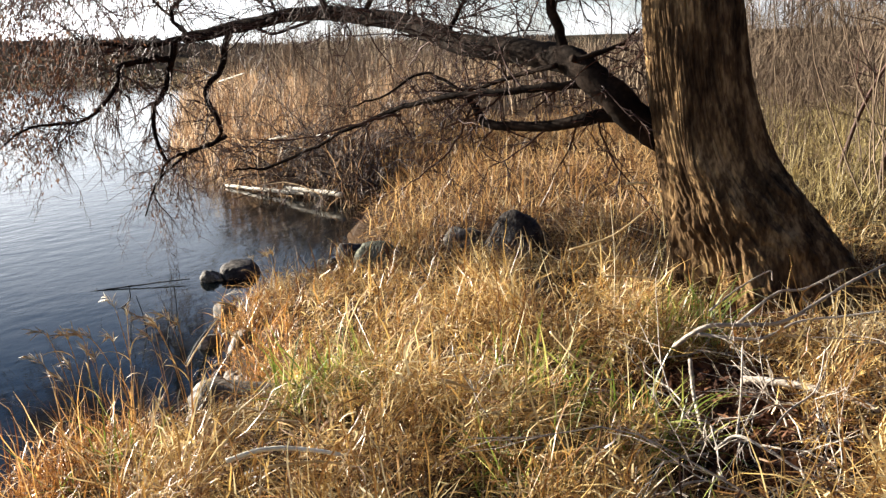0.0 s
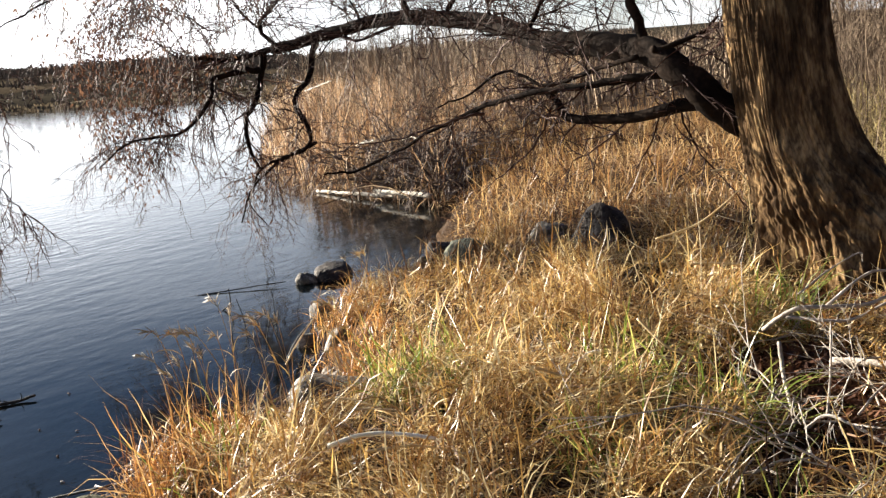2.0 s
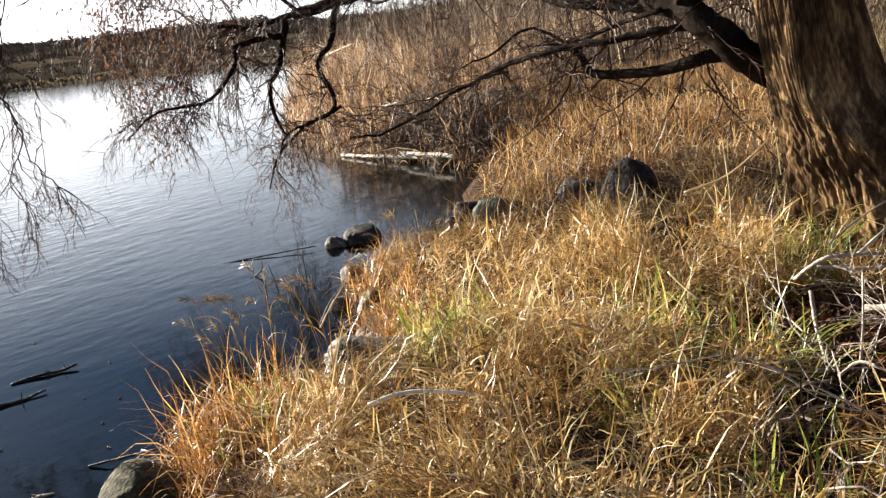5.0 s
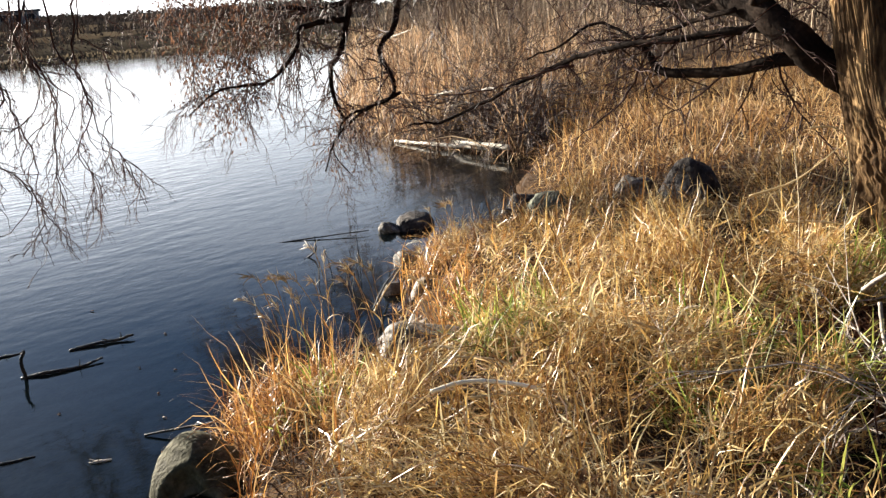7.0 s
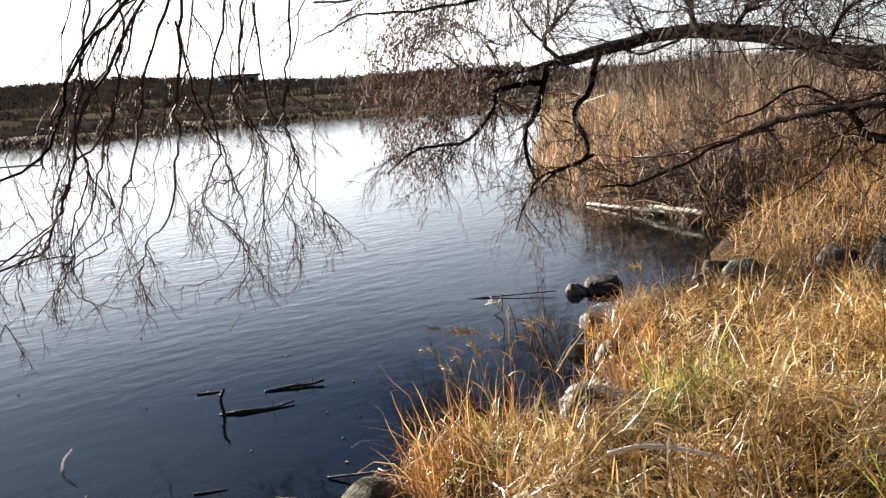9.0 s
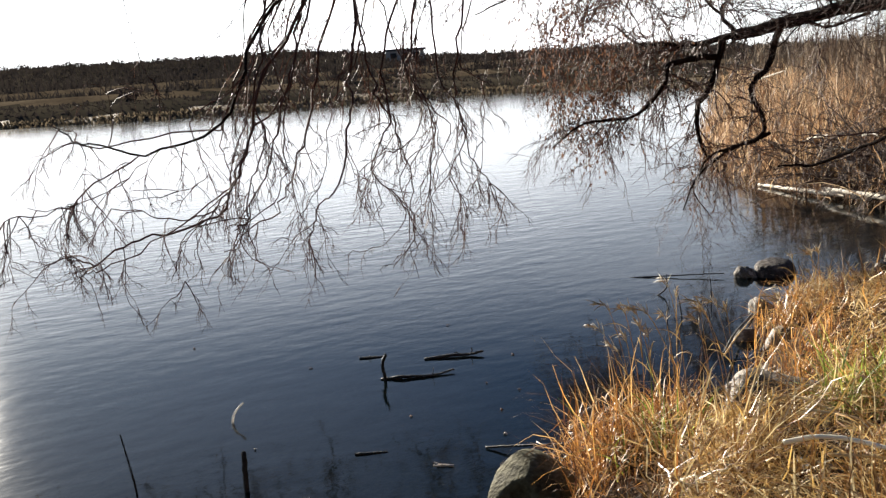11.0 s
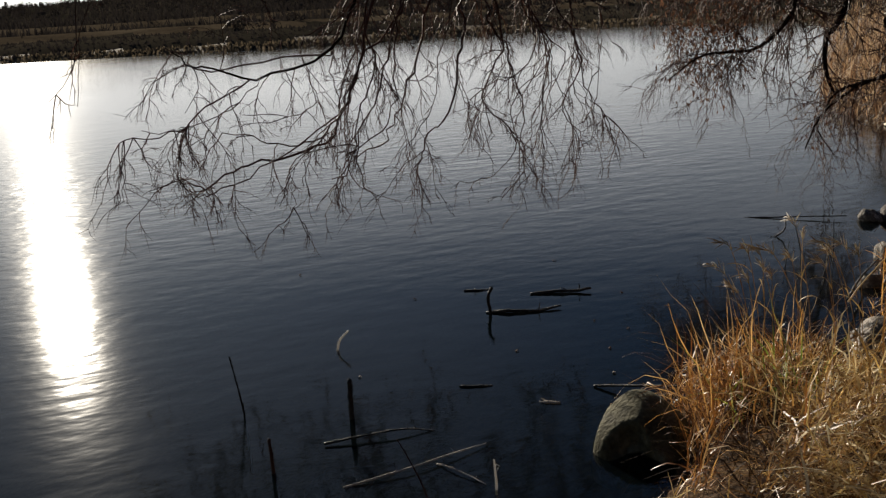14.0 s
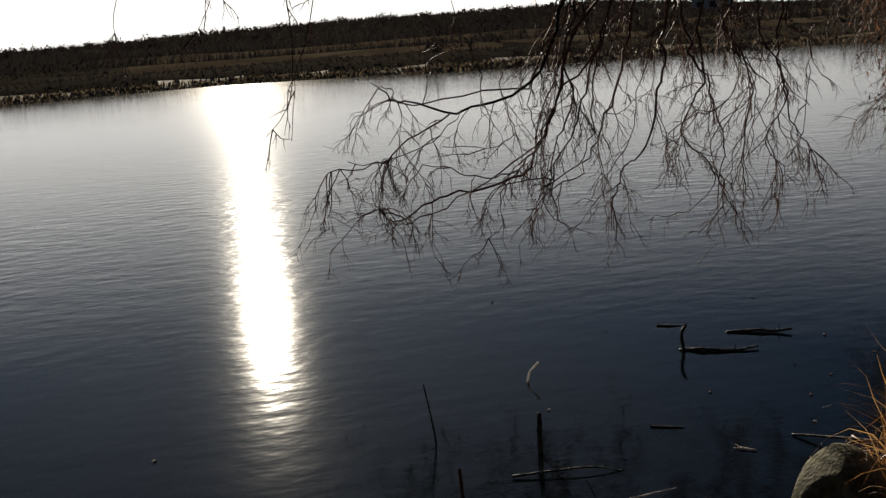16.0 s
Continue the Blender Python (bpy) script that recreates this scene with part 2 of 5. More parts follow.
# near-black blades: carry the gap shade, and dull the bounce off the trodden bank
M_MAT = material("shaded_matted_grass", [(0.012, 0.006, 0.004), (0.040, 0.020, 0.009), (0.11, 0.056, 0.022)], 1.5, 0.7, 0.0, 30, island=0.6, lets=0.3)
M_PALEBANK = material("dry_grass_bank", [(0.045, 0.035, 0.024), (0.075, 0.058, 0.039), (0.115, 0.092, 0.063)], 0.2, 1.0, 0.0, 3.0, spec=0.0)
M_SCRUB = material("bare_scrub", [(0.125, 0.088, 0.058), (0.26, 0.19, 0.125), (0.40, 0.31, 0.215)], 0.5, 0.85, 0.0, 30, island=0.6, spec=0.1)
M_BRUSH = material("bare_brush", [(0.060, 0.042, 0.030), (0.135, 0.098, 0.068), (0.23, 0.175, 0.120)], 0.5, 0.9, 0.0, 30, island=0.6, spec=0.05)
M_SHRUB = material("grey_shrub", [(0.040, 0.029, 0.025), (0.105, 0.079, 0.067), (0.25, 0.20, 0.165)], 1.0, 0.8, 0.0, 30, island=0.7, spec=0.15)
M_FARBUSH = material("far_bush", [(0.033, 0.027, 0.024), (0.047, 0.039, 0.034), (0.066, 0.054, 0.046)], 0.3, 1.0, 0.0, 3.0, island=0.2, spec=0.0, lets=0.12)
M_BOULDER = material("wet_olive_stone", [(0.030, 0.026, 0.013), (0.080, 0.072, 0.038), (0.17, 0.155, 0.095)], 6.0, 0.85, 0.5, 50, spec=0.12)
M_ROCK = material("dark_granite", [(0.017, 0.013, 0.011), (0.044, 0.035, 0.030), (0.15, 0.13, 0.112)], 9.0, 0.8, 0.8, 45, spec=0.2)
M_STONE = material("shore_stone", [(0.040, 0.029, 0.019), (0.105, 0.078, 0.052), (0.20, 0.16, 0.115)], 7.0, 0.65, 0.6, 50)
M_PALESTONE = material("lichened_stone", [(0.045, 0.037, 0.029), (0.11, 0.093, 0.073), (0.36, 0.33, 0.28)], 14.0, 0.8, 0.6, 60)
M_MOSS = material("mossy_stone", [(0.035, 0.036, 0.025), (0.075, 0.078, 0.05), (0.15, 0.155, 0.10)], 9.0, 0.8, 0.6, 60)
M_LOG = material("bleached_log", [(0.40, 0.35, 0.27), (0.62, 0.56, 0.46), (0.78, 0.73, 0.64)], 3.0, 0.8, 0.4, 40, stretch=(1, 1, 1))
M_STALK = material("pale_stalk", [(0.70, 0.60, 0.42), (0.82, 0.74, 0.56), (0.90, 0.85, 0.70)], 6.0, 0.5, 0.2, 60)
M_DEAD = material("grey_deadwood", [(0.20, 0.165, 0.13), (0.39, 0.33, 0.27), (0.58, 0.52, 0.44)], 5.0, 0.85, 0.4, 60)
M_WET = material("wet_wood", [(0.010, 0.008, 0.007), (0.022, 0.018, 0.015), (0.045, 0.034, 0.026)], 9.0, 0.6, 0.5, 60, spec=0.2)
M_PALE = material("peeled_stick", [(0.62, 0.58, 0.52), (0.74, 0.71, 0.66), (0.82, 0.80, 0.77)], 9.0, 0.3, 0.2, 60, spec=0.9, lets=0.3)
M_LEAF = material("withered_leaf", [(0.075, 0.034, 0.018), (0.15, 0.072, 0.040), (0.25, 0.135, 0.080)], 3.0, 0.8, 0.0, 30, island=0.7, lets=0.25, spec=0.1)
M_LITTER = material("leaf_litter", [(0.045, 0.018, 0.009), (0.105, 0.043, 0.019), (0.19, 0.088, 0.040)], 3.0, 0.85, 0.0, 30, island=0.7, lets=0.15)
M_WALL = material("far_house_wall", [(0.30, 0.28, 0.25), (0.38, 0.36, 0.32)], 0.5, 0.9, 0.1, 5)
M_ROOF = material("far_house_roof", [(0.08, 0.07, 0.07), (0.12, 0.11, 0.10)], 0.5, 0.9, 0.1, 5)

# ---- building blocks ----
rng = np.random.default_rng(7)


def mesh_of(name, V, quads=None, tris=None, smooth=True):
    V = np.asarray(V, float).reshape(-1, 3)
    q = np.asarray(quads if quads is not None else [], int).reshape(-1, 4)
    t = np.asarray(tris if tris is not None else [], int).reshape(-1, 3)
    me = bpy.data.meshes.new(name)
    me.vertices.add(len(V))
    me.vertices.foreach_set("co", V.astype(np.float32).ravel())
    me.loops.add(q.size + t.size)
    me.loops.foreach_set("vertex_index", np.concatenate([q.ravel(), t.ravel()]).astype(np.int32))
    me.polygons.add(len(q) + len(t))
    starts = np.concatenate([np.arange(len(q)) * 4, q.size + np.arange(len(t)) * 3])
    me.polygons.foreach_set("loop_start", starts.astype(np.int32))
    me.polygons.foreach_set("use_smooth", np.full(len(q) + len(t), smooth))
    me.update(calc_edges=True)
    me.validate()
    return me


class Buf:
    """Gathers pieces of one mesh."""

    def __init__(self):
        self.v, self.q, self.t, self.n = [], [], [], 0

    def add(self, V, quads=None, tris=None):
        V = np.asarray(V, float).reshape(-1, 3)
        self.v.append(V)
        if quads is not None and len(quads):
            self.q.append(np.asarray(quads, int) + self.n)
        if tris is not None and len(tris):
            self.t.append(np.asarray(tris, int) + self.n)
        self.n += len(V)

    def data(self):
        return (np.concatenate(self.v), np.concatenate(self.q) if self.q else None, np.concatenate(self.t) if self.t else None)


def base(name, at, label, category, group="", kind=""):
    """An Empty at the foot of a thing with parts."""
    ob = new(name)
    ob.location, ob.empty_display_size = at, 0.1
    return tagged(ob, label, category, group, kind)


def part(name, buf, mat, parent=None, label="", smooth=True, kind=""):
    """Links a gathered mesh, given in world metres, as one object under a thing or part (or on its own)."""
    V, q, t = buf.data()
    off = np.zeros(3)
    up = parent
    while up is not None:
        off += np.array(up.location)
        up = up.parent
    ob = new(name, mesh_of(name, V - off, q, t, smooth))
    ob.data.materials.append(mat)
    ob.parent = parent
    return tagged(ob, label, kind=kind)


def single(name, buf, mat, label, category, group="", kind="", smooth=True):
    """A thing of one mesh, with its origin at its own place."""
    V, q, t = buf.data()
    at = np.array([(V[:, 0].min() + V[:, 0].max()) / 2, (V[:, 1].min() + V[:, 1].max()) / 2, V[:, 2].min()])
    ob = new(name, mesh_of(name, V - at, q, t, smooth))
    ob.location = at
    ob.data.materials.append(mat)
    return tagged(ob, label, category, group, kind)


def spline(points, n):
    """Catmull-Rom through the points, n samples."""
    P = np.asarray(points, float)
    P = np.concatenate([[2 * P[0] - P[1]], P, [2 * P[-1] - P[-2]]])
    u = np.linspace(0, len(P) - 3 - 1e-6, n)
    i = u.astype(int)
    s = (u - i)[:, None]
    a, b, c, d = P[i], P[i + 1], P[i + 2], P[i + 3]
    return 0.5 * (2 * b + (c - a) * s + (2 * a - 5 * b + 4 * c - d) * s ** 2 + (3 * b - a - 3 * c + d) * s ** 3)


def tube(buf, P, r, sides=6, rough=0.0, flat=1.0, seed=0, capped=True):
    """A tapered round bar along P with radii r; rough: uneven radius."""
    P = np.asarray(P, float)
    n = len(P)
    r = np.broadcast_to(np.asarray(r, float), (n,))
    T = np.gradient(P, axis=0)
    T /= np.linalg.norm(T, axis=1)[:, None] + 1e-9
    ref = np.array([0.0, 0.0, 1.0]) if abs(T[:, 2]).mean() < 0.8 else np.array([1.0, 0.0, 0.0])
    A = np.cross(T, ref)
    A /= np.linalg.norm(A, axis=1)[:, None] + 1e-9
    B = np.cross(T, A)
    ang = np.arange(sides) * 2 * np.pi / sides
    rad = r[:, None] * np.ones(sides)
    if rough:
        rad = rad * (1 + rough * np.random.default_rng(seed).normal(0, 1, (n, sides)).clip(-2, 2))
    V = P[:, None] + rad[..., None] * (np.cos(ang)[None, :, None] * A[:, None] + flat * np.sin(ang)[None, :, None] * B[:, None])
    i, j = np.meshgrid(np.arange(n - 1), np.arange(sides), indexing="ij")
    k = (j + 1) % sides
    quads = np.stack([i * sides + j, i * sides + k, (i + 1) * sides + k, (i + 1) * sides + j], -1).reshape(-1, 4)
    if not capped:
        buf.add(V.reshape(-1, 3), quads)
        return
    V = np.concatenate([V.reshape(-1, 3), P[[0, -1]] + T[[0, -1]] * np.array([[-r[0] * 0.3], [r[-1]]])])
    c = n * sides
    jj = np.arange(sides)
    kk = (jj + 1) % sides
    tris = np.concatenate([np.stack([kk, jj, np.full(sides, c)], -1), np.stack([(n - 1) * sides + jj, (n - 1) * sides + kk, np.full(sides, c + 1)], -1)])
    buf.add(V, quads, tris)


def twig_tree(buf, start, way, length, radius, depth, rnd, droop=0.0, wander=0.35, kids=(3, 6), spread=0.9, sides=3):
    """A bare twig with smaller ones off it, to the given depth; droop bends it down."""
    n = 6 if depth > 1 else (5 if depth else 3)
    P = [np.array(start, float)]
    d = np.array(way, float)
    d /= np.linalg.norm(d) + 1e-9
    ways = [d]
    for i in range(n - 1):
        d = d + rnd.normal(0, wander, 3) * 0.6 + np.array([0, 0, -droop / n])
        d /= np.linalg.norm(d)
        P.append(P[-1] + d * length / (n - 1))
        ways.append(d)
    tube(buf, P, np.linspace(radius, radius * 0.4, n), sides, capped=False)
    if depth > 0:
        for k in range(rnd.integers(kids[0], kids[1] + 1)):
            s = rnd.uniform(0.2, 1.0)
            i = min(int(s * (n - 1)), n - 2)
            f = s * (n - 1) - i
            q = P[i] * (1 - f) + P[i + 1] * f
            w = ways[i] + rnd.normal(0, spread * 0.6, 3)
            twig_tree(buf, q, w, length * rnd.uniform(0.35, 0.65), max(radius * 0.62, 0.0012), depth - 1, rnd, droop, wander, kids, spread, sides)


def blades(P, length, width, lean, curl, rnd, seg=4, heading=None, kink=0.0):
    """Grass blades as bent tapering strips: bases P, lean from upright at the foot and curl along it in radians; kink: sharp random bends."""
    N = len(P)
    L, W = np.broadcast_to(length, (N,)), np.broadcast_to(width, (N,))
    head = rnd.uniform(0, 2 * np.pi, N) if heading is None else heading
    side = head + np.pi / 2 + rnd.normal(0, 0.5, N)
    H = np.stack([np.cos(head), np.sin(head), np.zeros(N)], -1)
    S = np.stack([np.cos(side), np.sin(side), rnd.normal(0, 0.25, N)], -1)
    pos, rows = np.array(P, float), []
    for k in range(seg + 1):
        w = W * (1.0 if k < seg * 0.6 else max(0.12, 1 - (k - seg * 0.6) / (seg * 0.42)))
        rows.append(pos - S * (w / 2)[:, None])
        rows.append(pos + S * (w / 2)[:, None])
        th = lean + curl * (k + 0.5) / seg
        if kink:
            lean, head = lean + rnd.normal(0, kink, N), head + rnd.normal(0, kink, N)
            H = np.stack([np.cos(head), np.sin(head), np.zeros(N)], -1)
        pos = pos + (H * np.sin(th)[:, None] + np.array([0, 0, 1.0]) * np.cos(th)[:, None]) * (L / seg)[:, None]
        pos[:, 2] = np.maximum(pos[:, 2], P[:, 2] + 0.015)
    V = np.stack(rows, 1)
    m = 2 * (seg + 1)
    b = (np.arange(N) * m)[:, None, None] + (np.arange(seg) * 2)[None, :, None] + np.array([0, 1, 3, 2])[None, None, :]
    return V.reshape(-1, 3), b.reshape(-1, 4)


def brush(P, length, width, lean, curl, rnd, kids=10, size=(0.12, 0.45)):
    """Thin stems as blades, each with short side twigs starting on it."""
    N, seg = len(P), 4
    head = rnd.uniform(0, 2 * np.pi, N)
    V, q = blades(P, length, width, lean, curl, rnd, seg, head, 0.30)
    mid = V.reshape(N, seg + 1, 2, 3).mean(2)
    s = rnd.uniform(0.2, seg - 0.02, (N, kids))
    k = s.astype(int)
    f = (s - k)[..., None]
    i = np.arange(N)[:, None]
    start = (mid[i, k] * (1 - f) + mid[i, k + 1] * f).reshape(-1, 3)
    m = len(start)
    W, r2 = blades(start, rnd.uniform(*size, m) * np.repeat(length, kids) / np.mean(length), np.repeat(width, kids) * 0.6, rnd.normal(0.75, 0.4, m), rnd.normal(0, 0.9, m), rnd, 2)
    return np.concatenate([V, W]), np.concatenate([q, r2 + len(V)])


# ---- lie of the land ----
SHORE = np.array([(-160, -14), (-40, -4), (-12, 0.4), (-4, 1.4), (-0.6, 2.0), (0.9, 2.55), (1.7, 2.95), (1.98, 3.25), (2.15, 3.6), (2.5, 3.82), (2.85, 3.72), (3.15, 3.62), (3.5, 3.82),
                  (4.0, 4.3), (4.7, 4.95), (5.1, 5.02), (5.6, 4.98), (6.1, 5.12), (6.6, 5.45), (7.5, 6.3), (8.9, 7.1), (9.15, 8.0), (9.5, 9.7), (10.9, 12.6), (13.4, 15.5), (20, 23),
                  (32, 36.5), (35, 43), (33, 52), (29, 57), (10, 57), (-4, 64), (-16, 58), (-60, 62), (-160, 80)], float)


def smooth01(x, a, b):
    s = np.clip((x - a) / (b - a), 0, 1)
    return s * s * (3 - 2 * s)


def inland(x, y):
    """Metres from the waterline; above 0 on land."""
    P = np.stack([x, y], -1)
    d2, inside = np.full(x.shape, 1e12), np.zeros(x.shape, bool)
    for a, b in zip(SHORE, np.roll(SHORE, -1, 0)):
        ab = b - a
        s = np.clip(((P - a) @ ab) / (ab @ ab), 0, 1)
        d2 = np.minimum(d2, ((P - a - s[..., None] * ab) ** 2).sum(-1))
        cross = ((a[1] > y) != (b[1] > y)) & (x < (b[0] - a[0]) * (y - a[1]) / (b[1] - a[1] + 1e-12) + a[0])
        inside ^= cross
    return np.where(inside, -1, 1) * np.sqrt(d2)


def waves2(x, y, k, s):
    r = np.random.default_rng(s)
    out = 0
    for _ in range(6):
        a, ph, f = r.uniform(0, 6.28), r.uniform(0, 6.28), k * r.uniform(0.6, 1.6)
        out = out + np.sin((x * math.cos(a) + y * math.sin(a)) * f + ph)
    return out / 6


def height(x, y):
    """Ground height at a place (arrays)."""
    x, y = np.asarray(x, float), np.asarray(y, float)
    d = inland(x, y)
    land = 0.40 * (1 - np.exp(-np.maximum(d, 0) / 0.55)) + 0.035 * np.clip(d, 0, 6) + 0.012 * np.clip(d - 6, 0, 60)
    land = land + 0.07 * waves2(x, y, 3.4, 1) * smooth01(d, 0.2, 1.5) * (1 - smooth01(d, 6, 9)) + 0.015 * waves2(x, y, 9, 2) * smooth01(d, 0.1, 0.6)
    az = np.degrees(np.arctan2(x, np.maximum(y, 1)))
    top = 5.0 + 1.6 * smooth01(az, -14, 4) - 3.2 * smooth01(az, 17, 30)
    hill = 0.9 * (1 - np.exp(-np.maximum(d, 0) / 3.0)) + 0.5 * smooth01(d, 18, 22) + 0.7 * smooth01(d, 34, 40) + (top - 2.1) * smooth01(d, 45, 150)
    hill = hill + 0.25 * waves2(x, y, 0.12, 3) * smooth01(d, 5, 30)
    far = smooth01(y - 0.15 * np.abs(x - 20), 36, 50) * (1 - smooth01(az, 37, 44))
    bed = np.maximum(-0.10 - 0.22 * np.maximum(-d, 0), -1.6) + 0.10 * np.exp(np.minimum(d, 0) / 0.25)
    return np.where(d > 0, land * (1 - far) + hill * far, bed)


def on(x, y):
    return float(height(np.array([x]), np.array([y]))[0])


def ground():
    c = np.array([2.5, 2.5])
    rad = np.concatenate([np.linspace(0.05, 12, 150), np.geomspace(12.2, 1800, 110)])
    na = 300
    ang = np.linspace(0, 2 * np.pi, na, endpoint=False)
    R, A = np.meshgrid(rad, ang, indexing="ij")
    X, Y = c[0] + R * np.cos(A), c[1] + R * np.sin(A)
    V = np.stack([X, Y, height(X, Y)], -1).reshape(-1, 3)
    i, j = np.meshgrid(np.arange(len(rad) - 1), np.arange(na), indexing="ij")
    k = (j + 1) % na
    quads = np.stack([i * na + j, (i + 1) * na + j, (i + 1) * na + k, i * na + k], -1).reshape(-1, 4)
    b = Buf()
    b.add(V, quads)
    ob = part("ground", b, M_GROUND)
    tagged(ob, "dark soil of the lake shore and the low hills", "ground", kind="structure")
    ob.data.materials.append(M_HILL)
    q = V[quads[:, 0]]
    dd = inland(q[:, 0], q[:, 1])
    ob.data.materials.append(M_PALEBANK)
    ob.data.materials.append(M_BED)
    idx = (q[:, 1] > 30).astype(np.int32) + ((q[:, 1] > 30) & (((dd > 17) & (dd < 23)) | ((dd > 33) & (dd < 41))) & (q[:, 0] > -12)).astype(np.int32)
    idx[dd < -0.12] = 3
    ob.data.polygons.foreach_set("material_index", idx)


def water():
    b = Buf()
    xs, ys = np.linspace(-170, 60, 47), np.linspace(-20, 90, 23)
    X, Y = np.meshgrid(xs, ys, indexing="ij")
    i, j = np.meshgrid(np.arange(46), np.arange(22), indexing="ij")
    b.add(np.stack([X, Y, 0 * X], -1).reshape(-1, 3), np.stack([i * 23 + j, (i + 1) * 23 + j, (i + 1) * 23 + j + 1, i * 23 + j + 1], -1).reshape(-1, 4))
    tagged(part("water", b, M_WATER), "rippled dark lake water reflecting the bright sky", "water", kind="structure")


ground()
water()

# ---- the willow ----
TREE = (5.3, 1.62, on(5.3, 1.62) - 0.05)
willow = base("willow_tree", TREE, "old leaning willow with furrowed brown bark and bare drooping twigs", "tree")
twig_buf, leaf_buf = Buf(), Buf()
trnd = np.random.default_rng(11)


def trunk():
    """The furrowed trunk: ridges of bark, a flared and buttressed foot."""
    path = spline([(5.40, 1.45, TREE[2] - 0.15), (5.34, 1.56, 0.72), (5.28, 1.68, 0.98), (5.24, 1.80, 1.25), (5.22, 1.88, 1.6), (5.22, 1.94, 2.1), (5.22, 2.0, 2.6), (5.25, 2.05, 3.4), (5.3, 2.1, 5.2)], 190)
    na = 700
    ang = np.linspace(0, 2 * np.pi, na, endpoint=False)
    z = path[:, 2]
    r = np.interp(z, [0.4, 0.72, 0.98, 1.25, 1.6, 2.1, 3.4, 5.2], [0.56, 0.45, 0.36, 0.295, 0.262, 0.252, 0.235, 0.18])
    Z, A = np.meshgrid(z, ang, indexing="ij")
    flare = smooth01(1.35 - Z, 0, 1.0)
    R = r[:, None] * (1 + flare * (0.10 * np.cos(A * 3 + 0.6) + 0.06 * np.cos(A * 5 + 2.0)))
    # furrows: long plates of bark parted by cracks, breaking up into knobs at the foot
    knob = smooth01(1.28 - Z, 0, 0.25)
    bark = np.empty(Z.shape)
    for i in range(len(z)):
        for j in range(na):
            x, y, h, k = math.cos(ang[j]) * 0.26, math.sin(ang[j]) * 0.26, z[i], knob[i, j]
            one = noise.noise((x * 29, y * 29, h * (3.0 + 0.8 * k)))
            two = noise.noise((x * 64 + 9, y * 64, h * (7.0 + 5.0 * k)))
            bark[i, j] = min(abs(one) * 3.2, 1.0) + 0.45 * min(abs(two) * 3.0, 1.0) + 0.35 * one
    R = R + (0.0125 + 0.002 * knob) * (bark - 0.9)
    # burls low down
    for a0, z0, s, h in ((3.5, 1.02, 0.16, 0.05), (3.9, 0.85, 0.14, 0.04), (3.2, 1.2, 0.10, 0.03), (4.3, 1.05, 0.12, 0.035), (2.8, 0.9, 0.13, 0.03)):
        da = np.angle(np.exp(1j * (A - a0)))
        R = R + h * np.exp(-((da * 0.35) ** 2 + (Z - z0) ** 2) / s ** 2 * 2)
    lump = (0.007 * np.sin(A * 9 + Z * 13) * np.sin(Z * 21 + A * 4) + 0.006 * np.sin(A * 23 + Z * 31) * np.sin(Z * 47 - A * 11) + 0.004 * np.sin(A * 41 - Z * 38) * np.sin(Z * 71 + A * 17)) * knob
    R = R + lump
    V = np.stack([path[:, 0][:, None] + R * np.cos(A), path[:, 1][:, None] + R * np.sin(A), Z + 0 * A], -1).reshape(-1, 3)
    n = len(path)
    i, j = np.meshgrid(np.arange(n - 1), np.arange(na), indexing="ij")
    k = (j + 1) % na
    b = Buf()
    b.add(V, np.stack([i * na + j, i * na + k, (i + 1) * na + k, (i + 1) * na + j], -1).reshape(-1, 4))
    part("trunk", b, M_BARK, willow, "deeply furrowed brown bark with a burled foot")


def limb(points, r0, r1, twigs=10, size=0.6, droop=0.5, depth=2, up=0.2, name="branch", leaves=0, own=True, of=None):
    """A limb along the points, with bare twigs off its length."""
    L = np.linalg.norm(np.diff(np.asarray(points), axis=0), axis=1).sum()
    n = max(10, int(L / 0.06))
    P = spline(points, n)
    r = np.interp(np.linspace(0, 1, n), [0, 1], [r0, r1])
    wob = np.cumsum(trnd.normal(0, 1, (n, 3)), 0)
    wob -= np.linspace(0, 1, n)[:, None] * wob[-1]
    P = P + wob * ((0.015 if twigs > 6 else 0.006) if name.startswith("hang") else (0.008 if r0 < 0.04 else 0.004))
    b, made = (Buf() if own else twig_buf), None
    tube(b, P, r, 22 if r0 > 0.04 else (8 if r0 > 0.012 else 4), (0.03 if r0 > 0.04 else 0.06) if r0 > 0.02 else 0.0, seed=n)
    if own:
        # upper limb takes the trunk's bark to look sunlit, thick branches the shade-darkened one
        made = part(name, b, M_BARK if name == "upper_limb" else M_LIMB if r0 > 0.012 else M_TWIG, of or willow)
    T = np.gradient(P, axis=0)
    T /= np.linalg.norm(T, axis=1)[:, None]
    for _ in range(int(twigs * (0.62 if name == "hanging_branch" else 1.0 if name == "main_limb" else 1.15))):
        s = trnd.uniform(0.02, 1.0) ** 1.15 if name == "hanging_branch" else trnd.uniform(0.30 if name == "main_limb" else 0.12, 1.0) ** 0.8
        i = min(int(s * n), n - 1)
        hang = name.startswith("hang")
        way = T[i] * 0.7 + trnd.normal(0, 0.5 if hang else 0.7, 3) + np.array([0, 0, up * (1.8 if hang else 1.0)])
        twig_tree(twig_buf, P[i], way, size * trnd.uniform(0.5, 1.3) * (0.9 if hang else 1.0), max(0.0040 if hang else 0.0028, min(r[i] * 0.4, 0.008)), depth, trnd, droop * (1.35 if hang else 1.0), 0.48 if hang else 0.38, (3, 5), 0.95)
